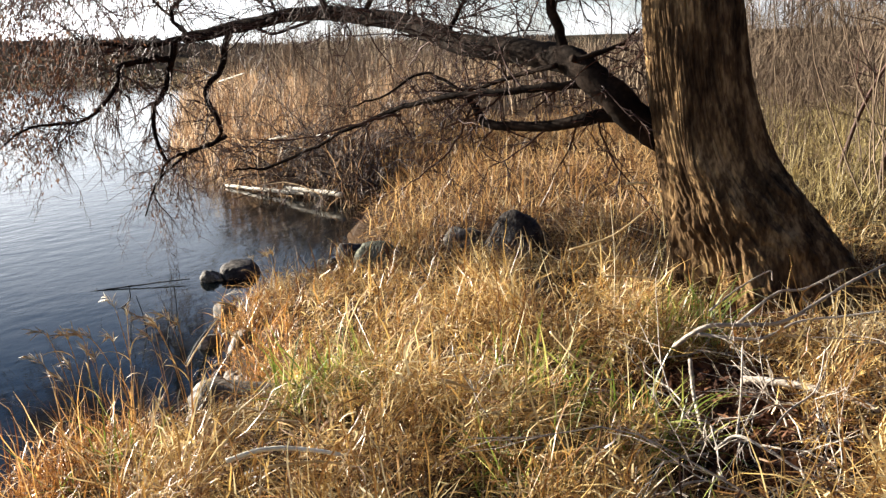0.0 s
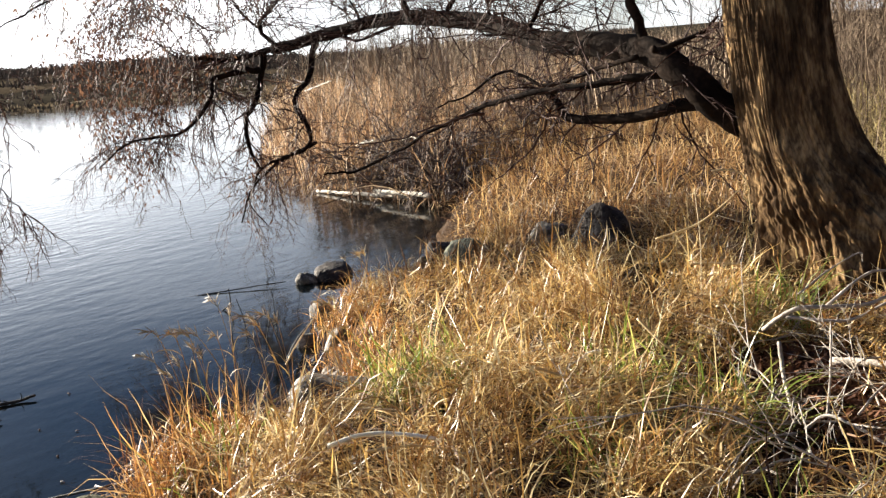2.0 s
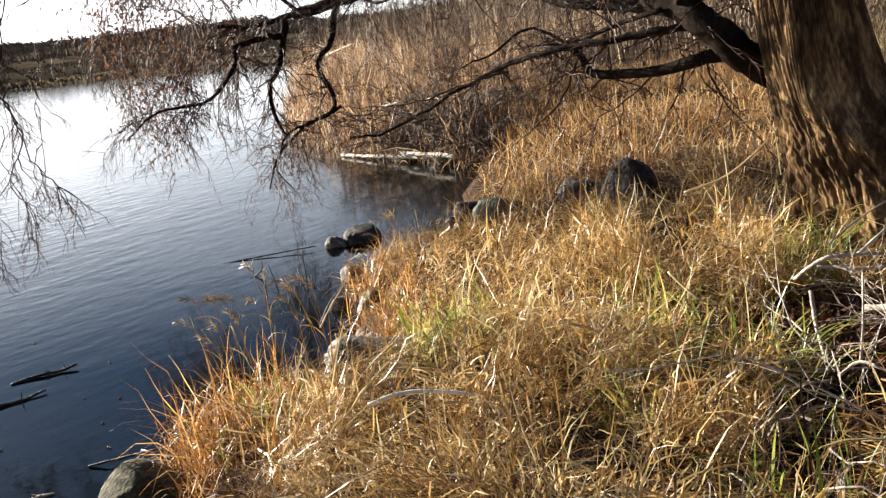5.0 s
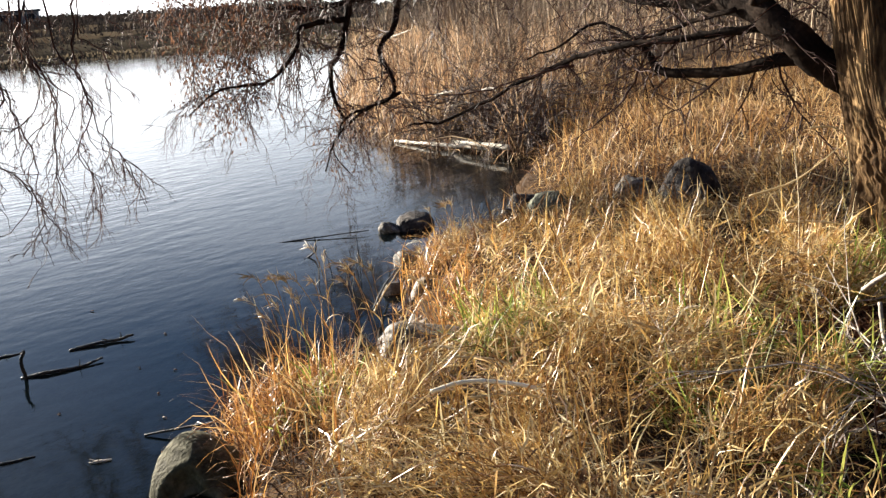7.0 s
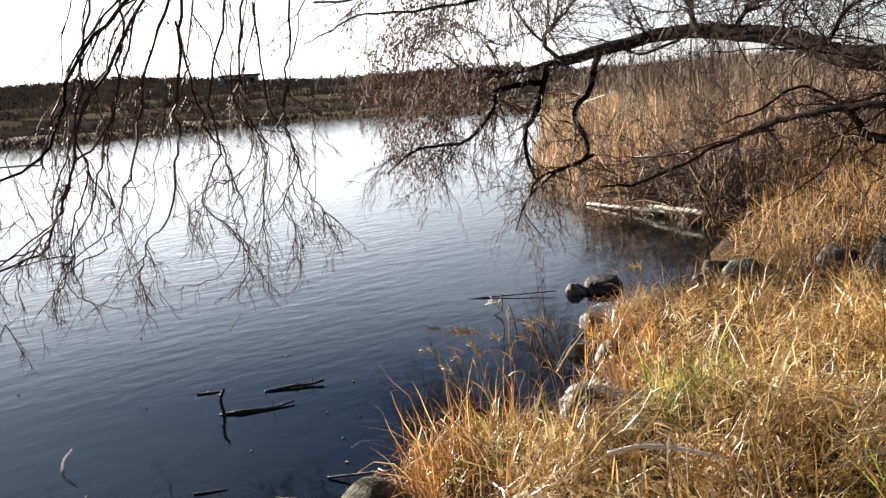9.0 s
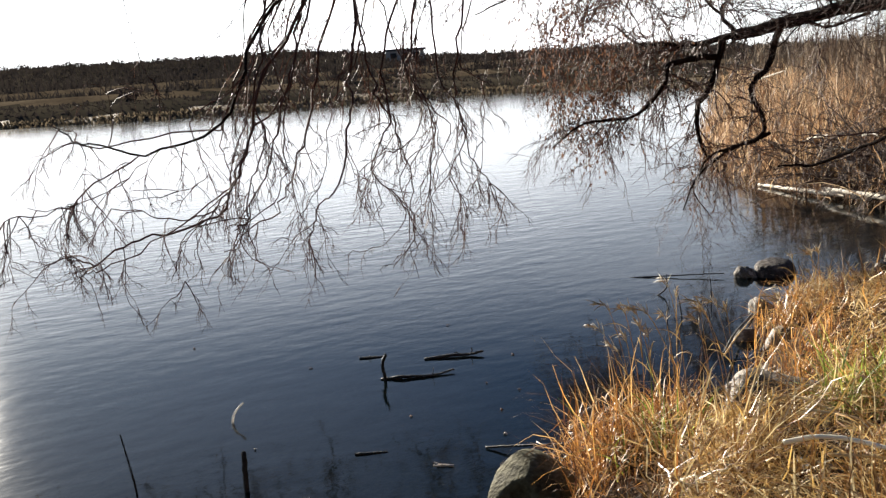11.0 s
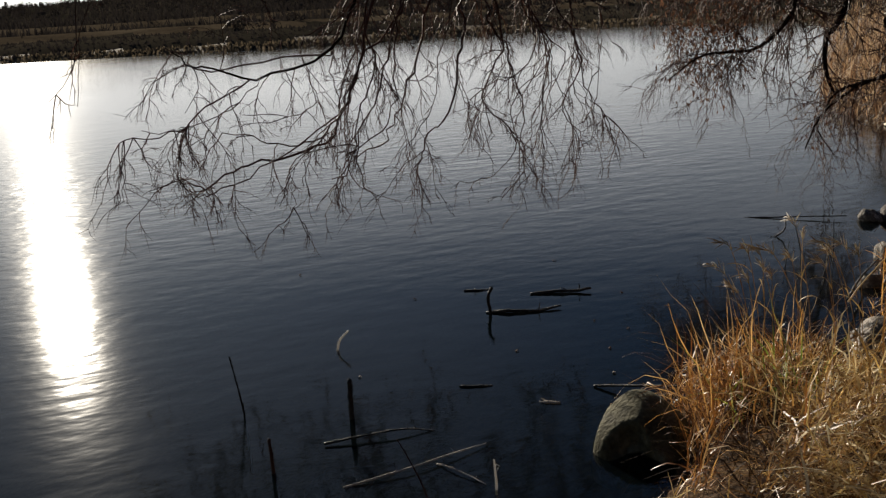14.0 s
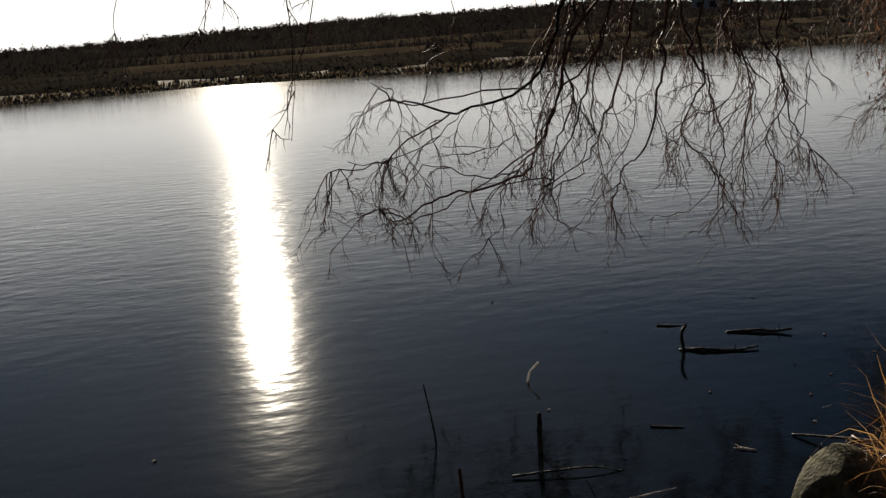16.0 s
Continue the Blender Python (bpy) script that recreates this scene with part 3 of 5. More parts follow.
    for _ in range(leaves):
        leaf(P[trnd.integers(n // 3, n)] + trnd.normal(0, 0.10, 3))
    return made


def leaf(p):
    """One curled hanging leaf."""
    l, w = trnd.uniform(0.028, 0.065), trnd.uniform(0.006, 0.011)
    d = trnd.normal(0, 0.5, 3) + np.array([0, 0, -1.0])
    d /= np.linalg.norm(d)
    s = np.cross(d, trnd.normal(0, 1, 3))
    s /= np.linalg.norm(s)
    c = np.cross(d, s) * 0.3
    p = np.asarray(p)
    leaf_buf.add([p, p + d * l * 0.4 + s * w, p + d * l * 0.4 - s * w, p + d * l + c * l], None, [(0, 1, 2), (1, 3, 2)])


trunk()
# the long arching limb over the cove and what grows from it
main_limb = limb([(5.29, 1.94, 1.21), (5.16, 2.12, 1.39), (5.08, 2.29, 1.55), (5.16, 2.58, 1.72), (5.41, 3.07, 1.77), (5.81, 3.75, 1.82), (6.15, 4.47, 1.97), (6.41, 5.12, 2.05), (6.55, 5.87, 2.09), (6.48, 6.51, 2.02), (6.32, 7.07, 1.95)], 0.094, 0.050, 46, 0.6, 0.25, 2, 0.25, "main_limb")
upper_limb = limb([(5.35, 1.96, 1.81), (5.21, 2.02, 2.05), (5.05, 2.13, 2.24), (4.91, 2.31, 2.35), (4.80, 2.53, 2.41), (4.65, 2.78, 2.51), (4.56, 3.43, 2.94), (4.50, 4.11, 3.30)], 0.098, 0.05, 3, 0.5, 0.3, 1, 0.2, "upper_limb")
limb([(6.34, 7.05, 1.96), (6.02, 7.32, 1.92), (5.61, 7.51, 1.96), (5.37, 7.55, 2.11)], 0.03, 0.008, 34, 0.5, 1.0, 2, -0.1, leaves=150, of=main_limb)
limb([(6.25, 7.13, 1.92), (6.19, 7.18, 1.56), (6.00, 7.21, 1.32), (5.96, 7.11, 0.99), (6.03, 7.05, 0.85)], 0.035, 0.01, 20, 0.45, 0.6, 2, -0.1, leaves=60, of=main_limb)
limb([(6.22, 7.16, 1.76), (5.94, 7.26, 1.72), (5.73, 7.29, 1.69), (5.64, 7.23, 1.52), (5.29, 7.25, 1.27), (4.87, 7.29, 1.26), (4.50, 7.28, 1.11)], 0.03, 0.006, 34, 0.5, 1.0, 2, -0.1, leaves=150, of=main_limb)
limb([(6.41, 6.58, 2.01), (6.37, 6.62, 1.67), (6.19, 6.65, 1.43), (6.20, 6.50, 1.10), (6.02, 6.67, 0.95), (5.80, 6.85, 0.88), (5.64, 6.98, 0.45)], 0.032, 0.006, 20, 0.45, 0.6, 2, -0.1, leaves=60, of=main_limb)
limb([(6.20, 6.50, 1.10), (5.86, 6.80, 0.90), (5.72, 6.92, 0.64), (5.81, 6.85, 0.42)], 0.016, 0.004, 20, 0.45, 0.6, 2, -0.1, leaves=60, of=main_limb)
limb([(5.26, 2.02, 1.34), (5.17, 2.18, 1.41), (5.10, 2.38, 1.44), (5.16, 2.69, 1.38), (5.22, 3.18, 1.35), (5.26, 3.31, 1.47), (5.29, 3.44, 1.52), (5.35, 3.70, 1.47)], 0.05, 0.01, 14, 0.42, 0.3, 2, 0.0, of=main_limb)
limb([(5.17, 2.24, 1.50), (5.11, 2.47, 1.59), (5.09, 2.82, 1.56), (5.11, 3.35, 1.53), (5.24, 3.86, 1.40), (5.40, 4.45, 1.23), (5.34, 5.11, 0.96), (5.20, 5.38, 0.98)], 0.028, 0.007, 14, 0.42, 0.3, 2, 0.0, of=main_limb)
limb([(5.07, 2.65, 1.72), (5.20, 3.03, 1.65), (5.22, 3.36, 1.58), (5.26, 3.65, 1.69), (5.20, 3.90, 1.55), (5.13, 4.15, 1.46)], 0.016, 0.005, 14, 0.42, 0.3, 2, 0.0, of=main_limb)
limb([(5.03, 2.52, 1.74), (5.06, 2.45, 1.74), (5.10, 2.38, 1.79), (5.15, 2.27, 1.81), (5.18, 2.21, 1.89)], 0.022, 0.006, 14, 0.42, 0.3, 2, 0.0, of=main_limb)
limb([(5.20, 2.63, 1.75), (5.20, 2.73, 1.93), (5.22, 2.81, 2.19), (5.30, 2.86, 2.46), (5.42, 2.86, 2.79), (5.54, 3.04, 3.42)], 0.034, 0.014, 30, 0.7, 0.1, 2, 0.25, leaves=40, of=main_limb)
limb([(6.34, 7.05, 1.97), (6.26, 7.12, 2.14), (6.34, 7.05, 2.28), (6.55, 7.00, 2.52), (6.69, 7.01, 2.92)], 0.022, 0.006, 30, 0.7, 0.1, 2, 0.25, leaves=40, of=main_limb)
limb([(6.26, 7.12, 2.14), (6.05, 7.17, 2.35), (5.95, 7.25, 2.65), (5.85, 7.33, 2.96)], 0.014, 0.004, 30, 0.7, 0.1, 2, 0.25, leaves=40, of=main_limb)
limb([(6.47, 5.51, 2.08), (6.44, 5.54, 2.33), (6.47, 5.66, 2.60), (6.52, 5.76, 2.98)], 0.03, 0.008, 30, 0.7, 0.1, 2, 0.25, leaves=40, of=main_limb)
limb([(6.42, 5.10, 2.05), (6.48, 5.03, 2.20), (6.58, 4.90, 2.27), (6.64, 4.82, 2.54)], 0.025, 0.006, 30, 0.7, 0.1, 2, 0.25, leaves=40, of=main_limb)
limb([(5.92, 3.94, 1.88), (5.99, 3.84, 2.08), (6.17, 3.73, 2.22), (6.34, 3.65, 2.46)], 0.018, 0.005, 30, 0.7, 0.1, 2, 0.25, leaves=40, of=main_limb)
limb([(6.56, 6.15, 2.08), (6.52, 6.18, 2.30), (6.40, 6.31, 2.63)], 0.014, 0.004, 30, 0.7, 0.1, 2, 0.25, leaves=40, of=main_limb)
limb([(6.54, 5.73, 2.04), (6.40, 6.02, 1.95), (6.34, 6.23, 2.00), (6.21, 6.49, 1.78)], 0.014, 0.004, 14, 0.42, 0.3, 2, 0.0, of=main_limb)
limb([(6.12, 4.35, 1.90), (6.08, 4.40, 2.07), (6.22, 4.38, 2.23), (6.46, 4.21, 2.46)], 0.014, 0.004, 30, 0.7, 0.1, 2, 0.25, leaves=40, of=main_limb)
limb([(5.26, 3.31, 1.46), (5.36, 3.52, 1.22), (5.33, 3.74, 1.04), (5.33, 3.90, 0.93)], 0.01, 0.003, 14, 0.42, 0.3, 2, 0.0, of=main_limb)
limb([(5.24, 3.86, 1.40), (5.17, 4.10, 1.37), (5.06, 4.53, 1.25), (4.93, 4.95, 1.24)], 0.01, 0.003, 14, 0.42, 0.3, 2, 0.0, of=main_limb)
limb([(4.50, 4.11, 3.30), (4.60, 4.86, 2.82), (4.45, 5.25, 2.67), (4.22, 5.67, 2.60), (3.92, 6.12, 2.52), (3.49, 6.47, 2.49)], 0.022, 0.008, 32, 0.65, 0.9, 2, -0.1, leaves=60, of=upper_limb)
limb([(4.61, 4.43, 3.11), (4.67, 5.06, 2.68), (4.50, 5.46, 2.49), (4.12, 5.87, 2.39), (3.78, 6.19, 2.36), (3.40, 6.51, 2.20)], 0.016, 0.005, 32, 0.65, 0.9, 2, -0.1, leaves=60, of=upper_limb)
limb([(4.59, 2.88, 2.58), (4.82, 3.42, 2.51), (4.95, 4.06, 2.44), (5.08, 4.66, 2.54), (5.09, 5.22, 2.46)], 0.018, 0.005, 22, 0.5, 0.5, 2, 0.0, of=upper_limb)
limb([(5.22, 2.81, 2.19), (5.29, 3.08, 2.33), (5.38, 3.50, 2.35), (5.47, 3.89, 2.25), (5.51, 4.17, 2.09)], 0.016, 0.004, 22, 0.5, 0.5, 2, 0.0, of=upper_limb)
limb([(4.93, 5.76, 3.28), (5.05, 5.79, 2.82), (5.31, 5.83, 2.46), (5.38, 6.03, 2.15)], 0.012, 0.005, 22, 0.5, 0.5, 2, 0.0, of=upper_limb)
limb([(5.27, 3.98, 3.11), (5.31, 4.09, 2.78), (5.53, 4.14, 2.50), (5.50, 4.50, 2.27)], 0.014, 0.005, 22, 0.5, 0.5, 2, 0.0, of=upper_limb)
limb([(4.91, 6.41, 3.21), (5.08, 6.28, 2.83), (5.00, 6.59, 2.52), (5.11, 6.64, 2.22)], 0.012, 0.004, 22, 0.5, 0.5, 2, 0.0, of=upper_limb)
limb([(5.32, 4.70, 3.34), (5.34, 4.68, 2.86), (5.48, 4.82, 2.53), (5.82, 5.04, 2.31), (6.47, 5.51, 2.10)], 0.016, 0.01, 22, 0.5, 0.5, 2, 0.0, of=upper_limb)
limb([(5.30, 2.86, 2.46), (5.32, 3.03, 2.64), (5.38, 3.32, 2.55), (5.50, 3.67, 2.45), (5.62, 3.86, 2.22)], 0.012, 0.004, 22, 0.5, 0.5, 2, 0.0, of=upper_limb)
limb([(5.55, 7.43, 1.96), (5.35, 7.45, 2.06), (5.08, 7.51, 1.89), (4.85, 7.54, 1.58), (4.76, 7.60, 1.35)], 0.008, 0.003, 22, 0.42, 1.0, 2, -0.2, "hanging_twig", leaves=420, of=main_limb)
limb([(5.63, 7.37, 1.98), (5.41, 7.40, 2.25), (5.08, 7.51, 2.18), (4.80, 7.57, 1.92), (4.70, 7.63, 1.65)], 0.008, 0.003, 22, 0.42, 1.0, 2, -0.2, "hanging_twig", leaves=420, of=main_limb)
limb([(5.73, 7.29, 1.69), (5.43, 7.39, 1.80), (5.17, 7.45, 1.69), (4.96, 7.47, 1.42), (4.88, 7.52, 1.14)], 0.007, 0.003, 22, 0.42, 1.0, 2, -0.2, "hanging_twig", leaves=420, of=main_limb)
limb([(5.81, 7.23, 2.16), (5.47, 7.36, 2.38), (5.15, 7.46, 2.41), (4.86, 7.54, 2.19)], 0.007, 0.003, 22, 0.42, 1.0, 2, -0.2, "hanging_twig", leaves=420, of=main_limb)
limb([(5.96, 7.24, 1.92), (5.55, 7.30, 1.84), (5.29, 7.36, 1.62), (5.14, 7.35, 1.30), (4.93, 7.49, 0.89)], 0.007, 0.003, 22, 0.42, 1.0, 2, -0.2, "hanging_twig", leaves=420, of=main_limb)
limb([(5.63, 7.37, 2.57), (5.35, 7.45, 2.64), (5.01, 7.56, 2.52), (4.73, 7.61, 2.25), (4.64, 7.66, 1.89)], 0.007, 0.003, 22, 0.42, 1.0, 2, -0.2, "hanging_twig", leaves=420, of=main_limb)
limb([(2.02, 5.94, 2.59), (1.58, 6.00, 2.11), (1.39, 6.16, 1.65), (1.24, 6.16, 1.53), (0.60, 6.14, 1.52), (0.51, 6.08, 1.62), (0.40, 6.09, 1.66)], 0.00756, 0.00288, 12, 0.36, 0.9, 2, -0.35, "hanging_branch", of=upper_limb)
limb([(2.02, 5.69, 2.59), (1.53, 5.85, 2.09), (1.39, 5.88, 1.74), (1.21, 5.93, 1.53), (0.83, 5.90, 1.47), (0.59, 5.83, 1.58), (0.42, 5.85, 1.64)], 0.0126, 0.0036, 27, 0.34, 1.0, 2, -0.3, "hanging_branch", of=upper_limb)
limb([(2.07, 6.04, 2.54), (1.65, 6.18, 1.88), (1.37, 6.20, 1.37), (1.32, 6.25, 1.12), (0.68, 6.17, 0.85), (0.48, 6.06, 0.89), (0.36, 6.09, 0.90)], 0.00702, 0.00288, 12, 0.36, 0.9, 2, -0.35, "hanging_branch", of=upper_limb)
limb([(2.08, 5.77, 2.54), (1.64, 5.92, 1.89), (1.42, 5.88, 1.43), (1.23, 5.92, 1.07), (0.73, 5.91, 0.92), (0.48, 5.84, 0.86), (0.39, 5.85, 0.94)], 0.0117, 0.0036, 27, 0.34, 1.0, 2, -0.3, "hanging_branch", of=upper_limb)
limb([(0.90, 5.93, 1.47), (0.70, 5.82, 1.30), (0.44, 5.91, 1.17), (0.36, 5.79, 1.19), (0.21, 5.86, 1.23)], 0.00324, 0.00216, 12, 0.36, 0.9, 2, -0.35, "hanging_branch", of=upper_limb)
limb([(0.83, 5.90, 1.47), (0.56, 5.83, 1.32), (0.42, 5.85, 1.20), (0.23, 5.76, 1.15), (0.08, 5.77, 1.18)], 0.0054, 0.0027, 27, 0.34, 1.0, 2, -0.3, "hanging_branch", of=upper_limb)
limb([(1.79, 6.09, 2.61), (1.67, 6.13, 1.98), (1.38, 6.10, 1.63), (1.40, 6.05, 1.24), (1.16, 6.16, 0.91)], 0.0054, 0.00216, 12, 0.36, 0.9, 2, -0.35, "hanging_branch", of=upper_limb)
limb([(1.91, 5.83, 2.61), (1.86, 5.85, 2.07), (1.71, 5.80, 1.68), (1.58, 5.83, 1.29), (1.42, 5.88, 0.92), (1.20, 5.93, 0.71)], 0.009, 0.0027, 27, 0.34, 1.0, 2, -0.3, "hanging_branch", of=upper_limb)
limb([(2.03, 5.53, 2.53), (1.64, 5.51, 2.05), (1.71, 5.63, 1.57), (1.54, 5.49, 1.14), (1.02, 5.62, 1.01), (0.96, 5.59, 0.75)], 0.00648, 0.00216, 12, 0.36, 0.9, 2, -0.35, "hanging_branch", of=upper_limb)
limb([(2.14, 5.75, 2.53), (2.02, 5.79, 2.06), (1.92, 5.83, 1.56), (1.74, 5.78, 1.20), (1.56, 5.84, 0.98), (1.27, 5.91, 0.83)], 0.0108, 0.0027, 27, 0.34, 1.0, 2, -0.3, "hanging_branch", of=upper_limb)
limb([(2.27, 5.68, 2.66), (2.22, 5.71, 2.02), (2.02, 5.71, 1.66), (1.82, 5.73, 1.18)], 0.00702, 0.00216, 12, 0.36, 0.9, 2, -0.35, "hanging_branch", of=upper_limb)
limb([(2.30, 5.79, 2.66), (2.19, 5.84, 2.02), (2.09, 5.77, 1.62), (1.96, 5.81, 1.18), (1.83, 5.86, 0.91), (1.81, 5.87, 0.60)], 0.0117, 0.0027, 27, 0.34, 1.0, 2, -0.3, "hanging_branch", of=upper_limb)
limb([(2.25, 5.67, 2.35), (2.39, 5.67, 1.76), (2.62, 5.66, 1.35), (2.55, 5.60, 1.09)], 0.0054, 0.00216, 12, 0.36, 0.9, 2, -0.35, "hanging_branch", of=upper_limb)
limb([(2.17, 5.84, 2.35), (2.21, 5.83, 1.74), (2.31, 5.79, 1.39), (2.44, 5.73, 1.10), (2.47, 5.72, 0.70)], 0.009, 0.0027, 27, 0.34, 1.0, 2, -0.3, "hanging_branch", of=upper_limb)
limb([(2.68, 5.74, 2.48), (2.60, 5.84, 1.87), (2.72, 5.65, 1.52), (2.42, 5.68, 1.17), (2.49, 5.61, 0.75)], 0.0054, 0.00216, 12, 0.36, 0.9, 2, -0.35, "hanging_branch", of=upper_limb)
limb([(2.64, 5.75, 2.48), (2.52, 5.81, 1.89), (2.61, 5.76, 1.50), (2.52, 5.70, 1.06), (2.60, 5.66, 0.81)], 0.009, 0.0027, 27, 0.34, 1.0, 2, -0.3, "hanging_branch", of=upper_limb)
limb([(2.88, 5.34, 2.52), (2.70, 5.36, 1.87), (2.84, 5.44, 1.71), (2.80, 5.41, 1.22)], 0.0054, 0.00216, 12, 0.36, 0.9, 2, -0.35, "hanging_branch", of=upper_limb)
limb([(2.90, 5.61, 2.52), (2.82, 5.66, 1.87), (2.86, 5.64, 1.56), (2.91, 5.61, 1.24), (3.03, 5.54, 1.00)], 0.009, 0.0027, 27, 0.34, 1.0, 2, -0.3, "hanging_branch", of=upper_limb)
limb([(2.56, 5.87, 2.42), (2.46, 5.83, 1.82), (2.67, 5.78, 1.42), (2.54, 5.82, 1.11), (2.58, 5.89, 0.84)], 0.00486, 0.00216, 12, 0.36, 0.9, 2, -0.35, "hanging_branch", of=upper_limb)
limb([(2.65, 5.74, 2.42), (2.70, 5.72, 1.81), (2.79, 5.67, 1.42), (2.72, 5.71, 1.11), (2.79, 5.67, 0.96)], 0.0081, 0.0027, 27, 0.34, 1.0, 2, -0.3, "hanging_branch", of=upper_limb)
limb([(2.58, 5.69, 2.51), (2.56, 5.78, 2.02), (2.54, 5.73, 1.49), (2.12, 5.83, 1.27), (2.51, 5.79, 1.06)], 0.0054, 0.00216, 12, 0.36, 0.9, 2, -0.35, "hanging_branch", of=upper_limb)
limb([(2.50, 5.70, 2.51), (2.34, 5.78, 1.97), (2.28, 5.80, 1.53), (2.17, 5.84, 1.26), (2.35, 5.77, 1.00), (2.24, 5.82, 0.74)], 0.009, 0.0027, 27, 0.34, 1.0, 2, -0.3, "hanging_branch", of=upper_limb)
limb([(1.87, 6.11, 2.45), (1.56, 6.06, 1.88), (1.18, 6.12, 1.65), (1.21, 6.05, 1.27), (0.83, 6.23, 1.23)], 0.00486, 0.00216, 12, 0.36, 0.9, 2, -0.35, "hanging_branch", of=upper_limb)
limb([(1.95, 5.82, 2.45), (1.69, 5.80, 1.88), (1.48, 5.86, 1.63), (1.32, 5.80, 1.31), (1.11, 5.85, 1.16), (0.86, 5.79, 1.13), (0.64, 5.82, 1.18)], 0.0081, 0.0027, 27, 0.34, 1.0, 2, -0.3, "hanging_branch", of=upper_limb)
limb([(1.69, 6.07, 2.52), (1.52, 6.06, 1.79), (1.59, 6.22, 1.53)], 0.00486, 0.00216, 12, 0.36, 0.9, 2, -0.35, "hanging_branch", of=upper_limb)
limb([(1.69, 5.80, 2.52), (1.56, 5.84, 1.89), (1.56, 5.84, 1.42), (1.43, 5.87, 1.09), (1.47, 5.86, 0.74)], 0.0081, 0.0027, 27, 0.34, 1.0, 2, -0.3, "hanging_branch", of=upper_limb)
limb([(-0.09, 5.30, 2.55), (-0.07, 5.30, 2.14), (-0.06, 5.30, 1.83), (-0.09, 5.30, 1.63), (-0.23, 5.30, 1.46)], 0.0039, 0.0015, 4, 0.2, 0.6, 1, -0.2, "hanging_twig", of=upper_limb)
limb([(0.14, 5.30, 2.54), (0.03, 5.30, 2.02), (-0.05, 5.30, 1.77), (-0.10, 5.30, 1.43)], 0.0033, 0.0015, 4, 0.2, 0.6, 1, -0.2, "hanging_twig", of=upper_limb)
limb([(-0.71, 5.06, 2.53), (-0.84, 5.05, 2.12), (-0.85, 5.04, 1.97)], 0.0022, 0.0015, 4, 0.2, 0.6, 1, -0.2, "hanging_twig", of=upper_limb)
limb([(-0.30, 5.20, 2.52), (-0.43, 5.19, 2.13), (-0.51, 5.18, 2.00)], 0.0022, 0.0015, 4, 0.2, 0.6, 1, -0.2, "hanging_twig", of=upper_limb)
limb([(0.79, 5.60, 2.56), (0.82, 5.60, 2.05), (0.91, 5.58, 1.80), (0.98, 5.57, 1.68)], 0.0028, 0.0015, 4, 0.2, 0.6, 1, -0.2, "hanging_twig", of=upper_limb)
part("twig_crown", twig_buf, M_TWIG, willow, "tangle of thin bare twigs", kind="stuff")
part("foliage", leaf_buf, M_LEAF, willow, "few withered brown leaves still hanging", kind="stuff", smooth=False)


# ---- stones ----
def rock(name, at, size, mat, label, seed, turn=0.0, lumps=0.16, sub=4, group="", sink=0.25, sharp=0.0, hollow=()):
    """A worn stone: a ball of many faces, pushed in and out, flattened here and there, sunk a little in the ground."""
    bm = bmesh.new()
    bmesh.ops.create_icosphere(bm, subdivisions=sub, radius=1.0)
    V = np.array([v.co[:] for v in bm.verts])
    T = np.array([[v.index for v in f.verts] for f in bm.faces])
    bm.free()
    r = np.random.default_rng(seed)
    D = V.copy()
    m = np.ones(len(V))
    for f, a in ((1.6, lumps), (3.5, lumps * 0.45), (8, lumps * 0.16), (17, lumps * 0.06)):
        for _ in range(3):
            k = r.normal(0, f, 3)
            m += a / 1.7 * np.sin(D @ k + r.uniform(0, 6.28))
    for _ in range(5):                       # broken faces
        k = r.normal(0, 1, 3)
        k /= np.linalg.norm(k)
        lim = r.uniform(0.72, 0.95) - 0.16 * sharp
        h = (D * m[:, None]) @ k
        m = np.where(h > lim, m * (lim + (h - lim) * (0.25 - 0.2 * sharp)) / h, m)
    for x, y, z, wide, deep in hollow:       # scooped-out places
        k = np.array((x, y, z)) / np.linalg.norm((x, y, z))
        m = m * (1 - deep * (1 - smooth01(np.arccos(np.clip(D @ k, -1, 1)), wide * 0.45, wide)))
    V = D * m[:, None] * np.array(size) / 2
    c, s = math.cos(radians(turn)), math.sin(radians(turn))
    V = np.stack([V[:, 0] * c - V[:, 1] * s, V[:, 0] * s + V[:, 1] * c, V[:, 2]], -1)
    z = on(at[0], at[1]) if len(at) < 3 else at[2]
    V = V + np.array([at[0], at[1], z + size[2] * (0.5 - sink)])
    b = Buf()
    b.add(V, None, T)
    return single(name, b, mat, label, "rock", group)


rock("boulder", (5.85, 3.40, 0.28), (0.60, 0.52, 0.46), M_ROCK, "dark grey granite boulder half hidden in grass", 37, 20, lumps=0.2, sink=0.15, sharp=0.9)
rock("rock", (6.00, 3.93, 0.40), (0.36, 0.3, 0.20), M_PALESTONE, "flat pale stone lying beside the boulder", 13, 50, sink=0.3)
rock("rock", (5.78, 6.02, -0.06), (0.40, 0.28, 0.26), M_ROCK, "dark wet rock standing in the shallow water", 4, 30)
rock("rock", (5.54, 6.10, -0.05), (0.24, 0.18, 0.19), M_PALESTONE, "pale lichened stone beside the dark rock", 14, 60)
rock("rock", (5.75, 4.74, 0.17), (0.30, 0.30, 0.33), M_ROCK, "dark angular stone at the edge of the cove", 5, 10, lumps=0.24, sharp=0.9)
rock("rock", (5.50, 4.31, 0.29), (0.34, 0.31, 0.31), M_MOSS, "dark green mossy stone at the edge of the cove", 15, 70, lumps=0.22, sharp=0.8)
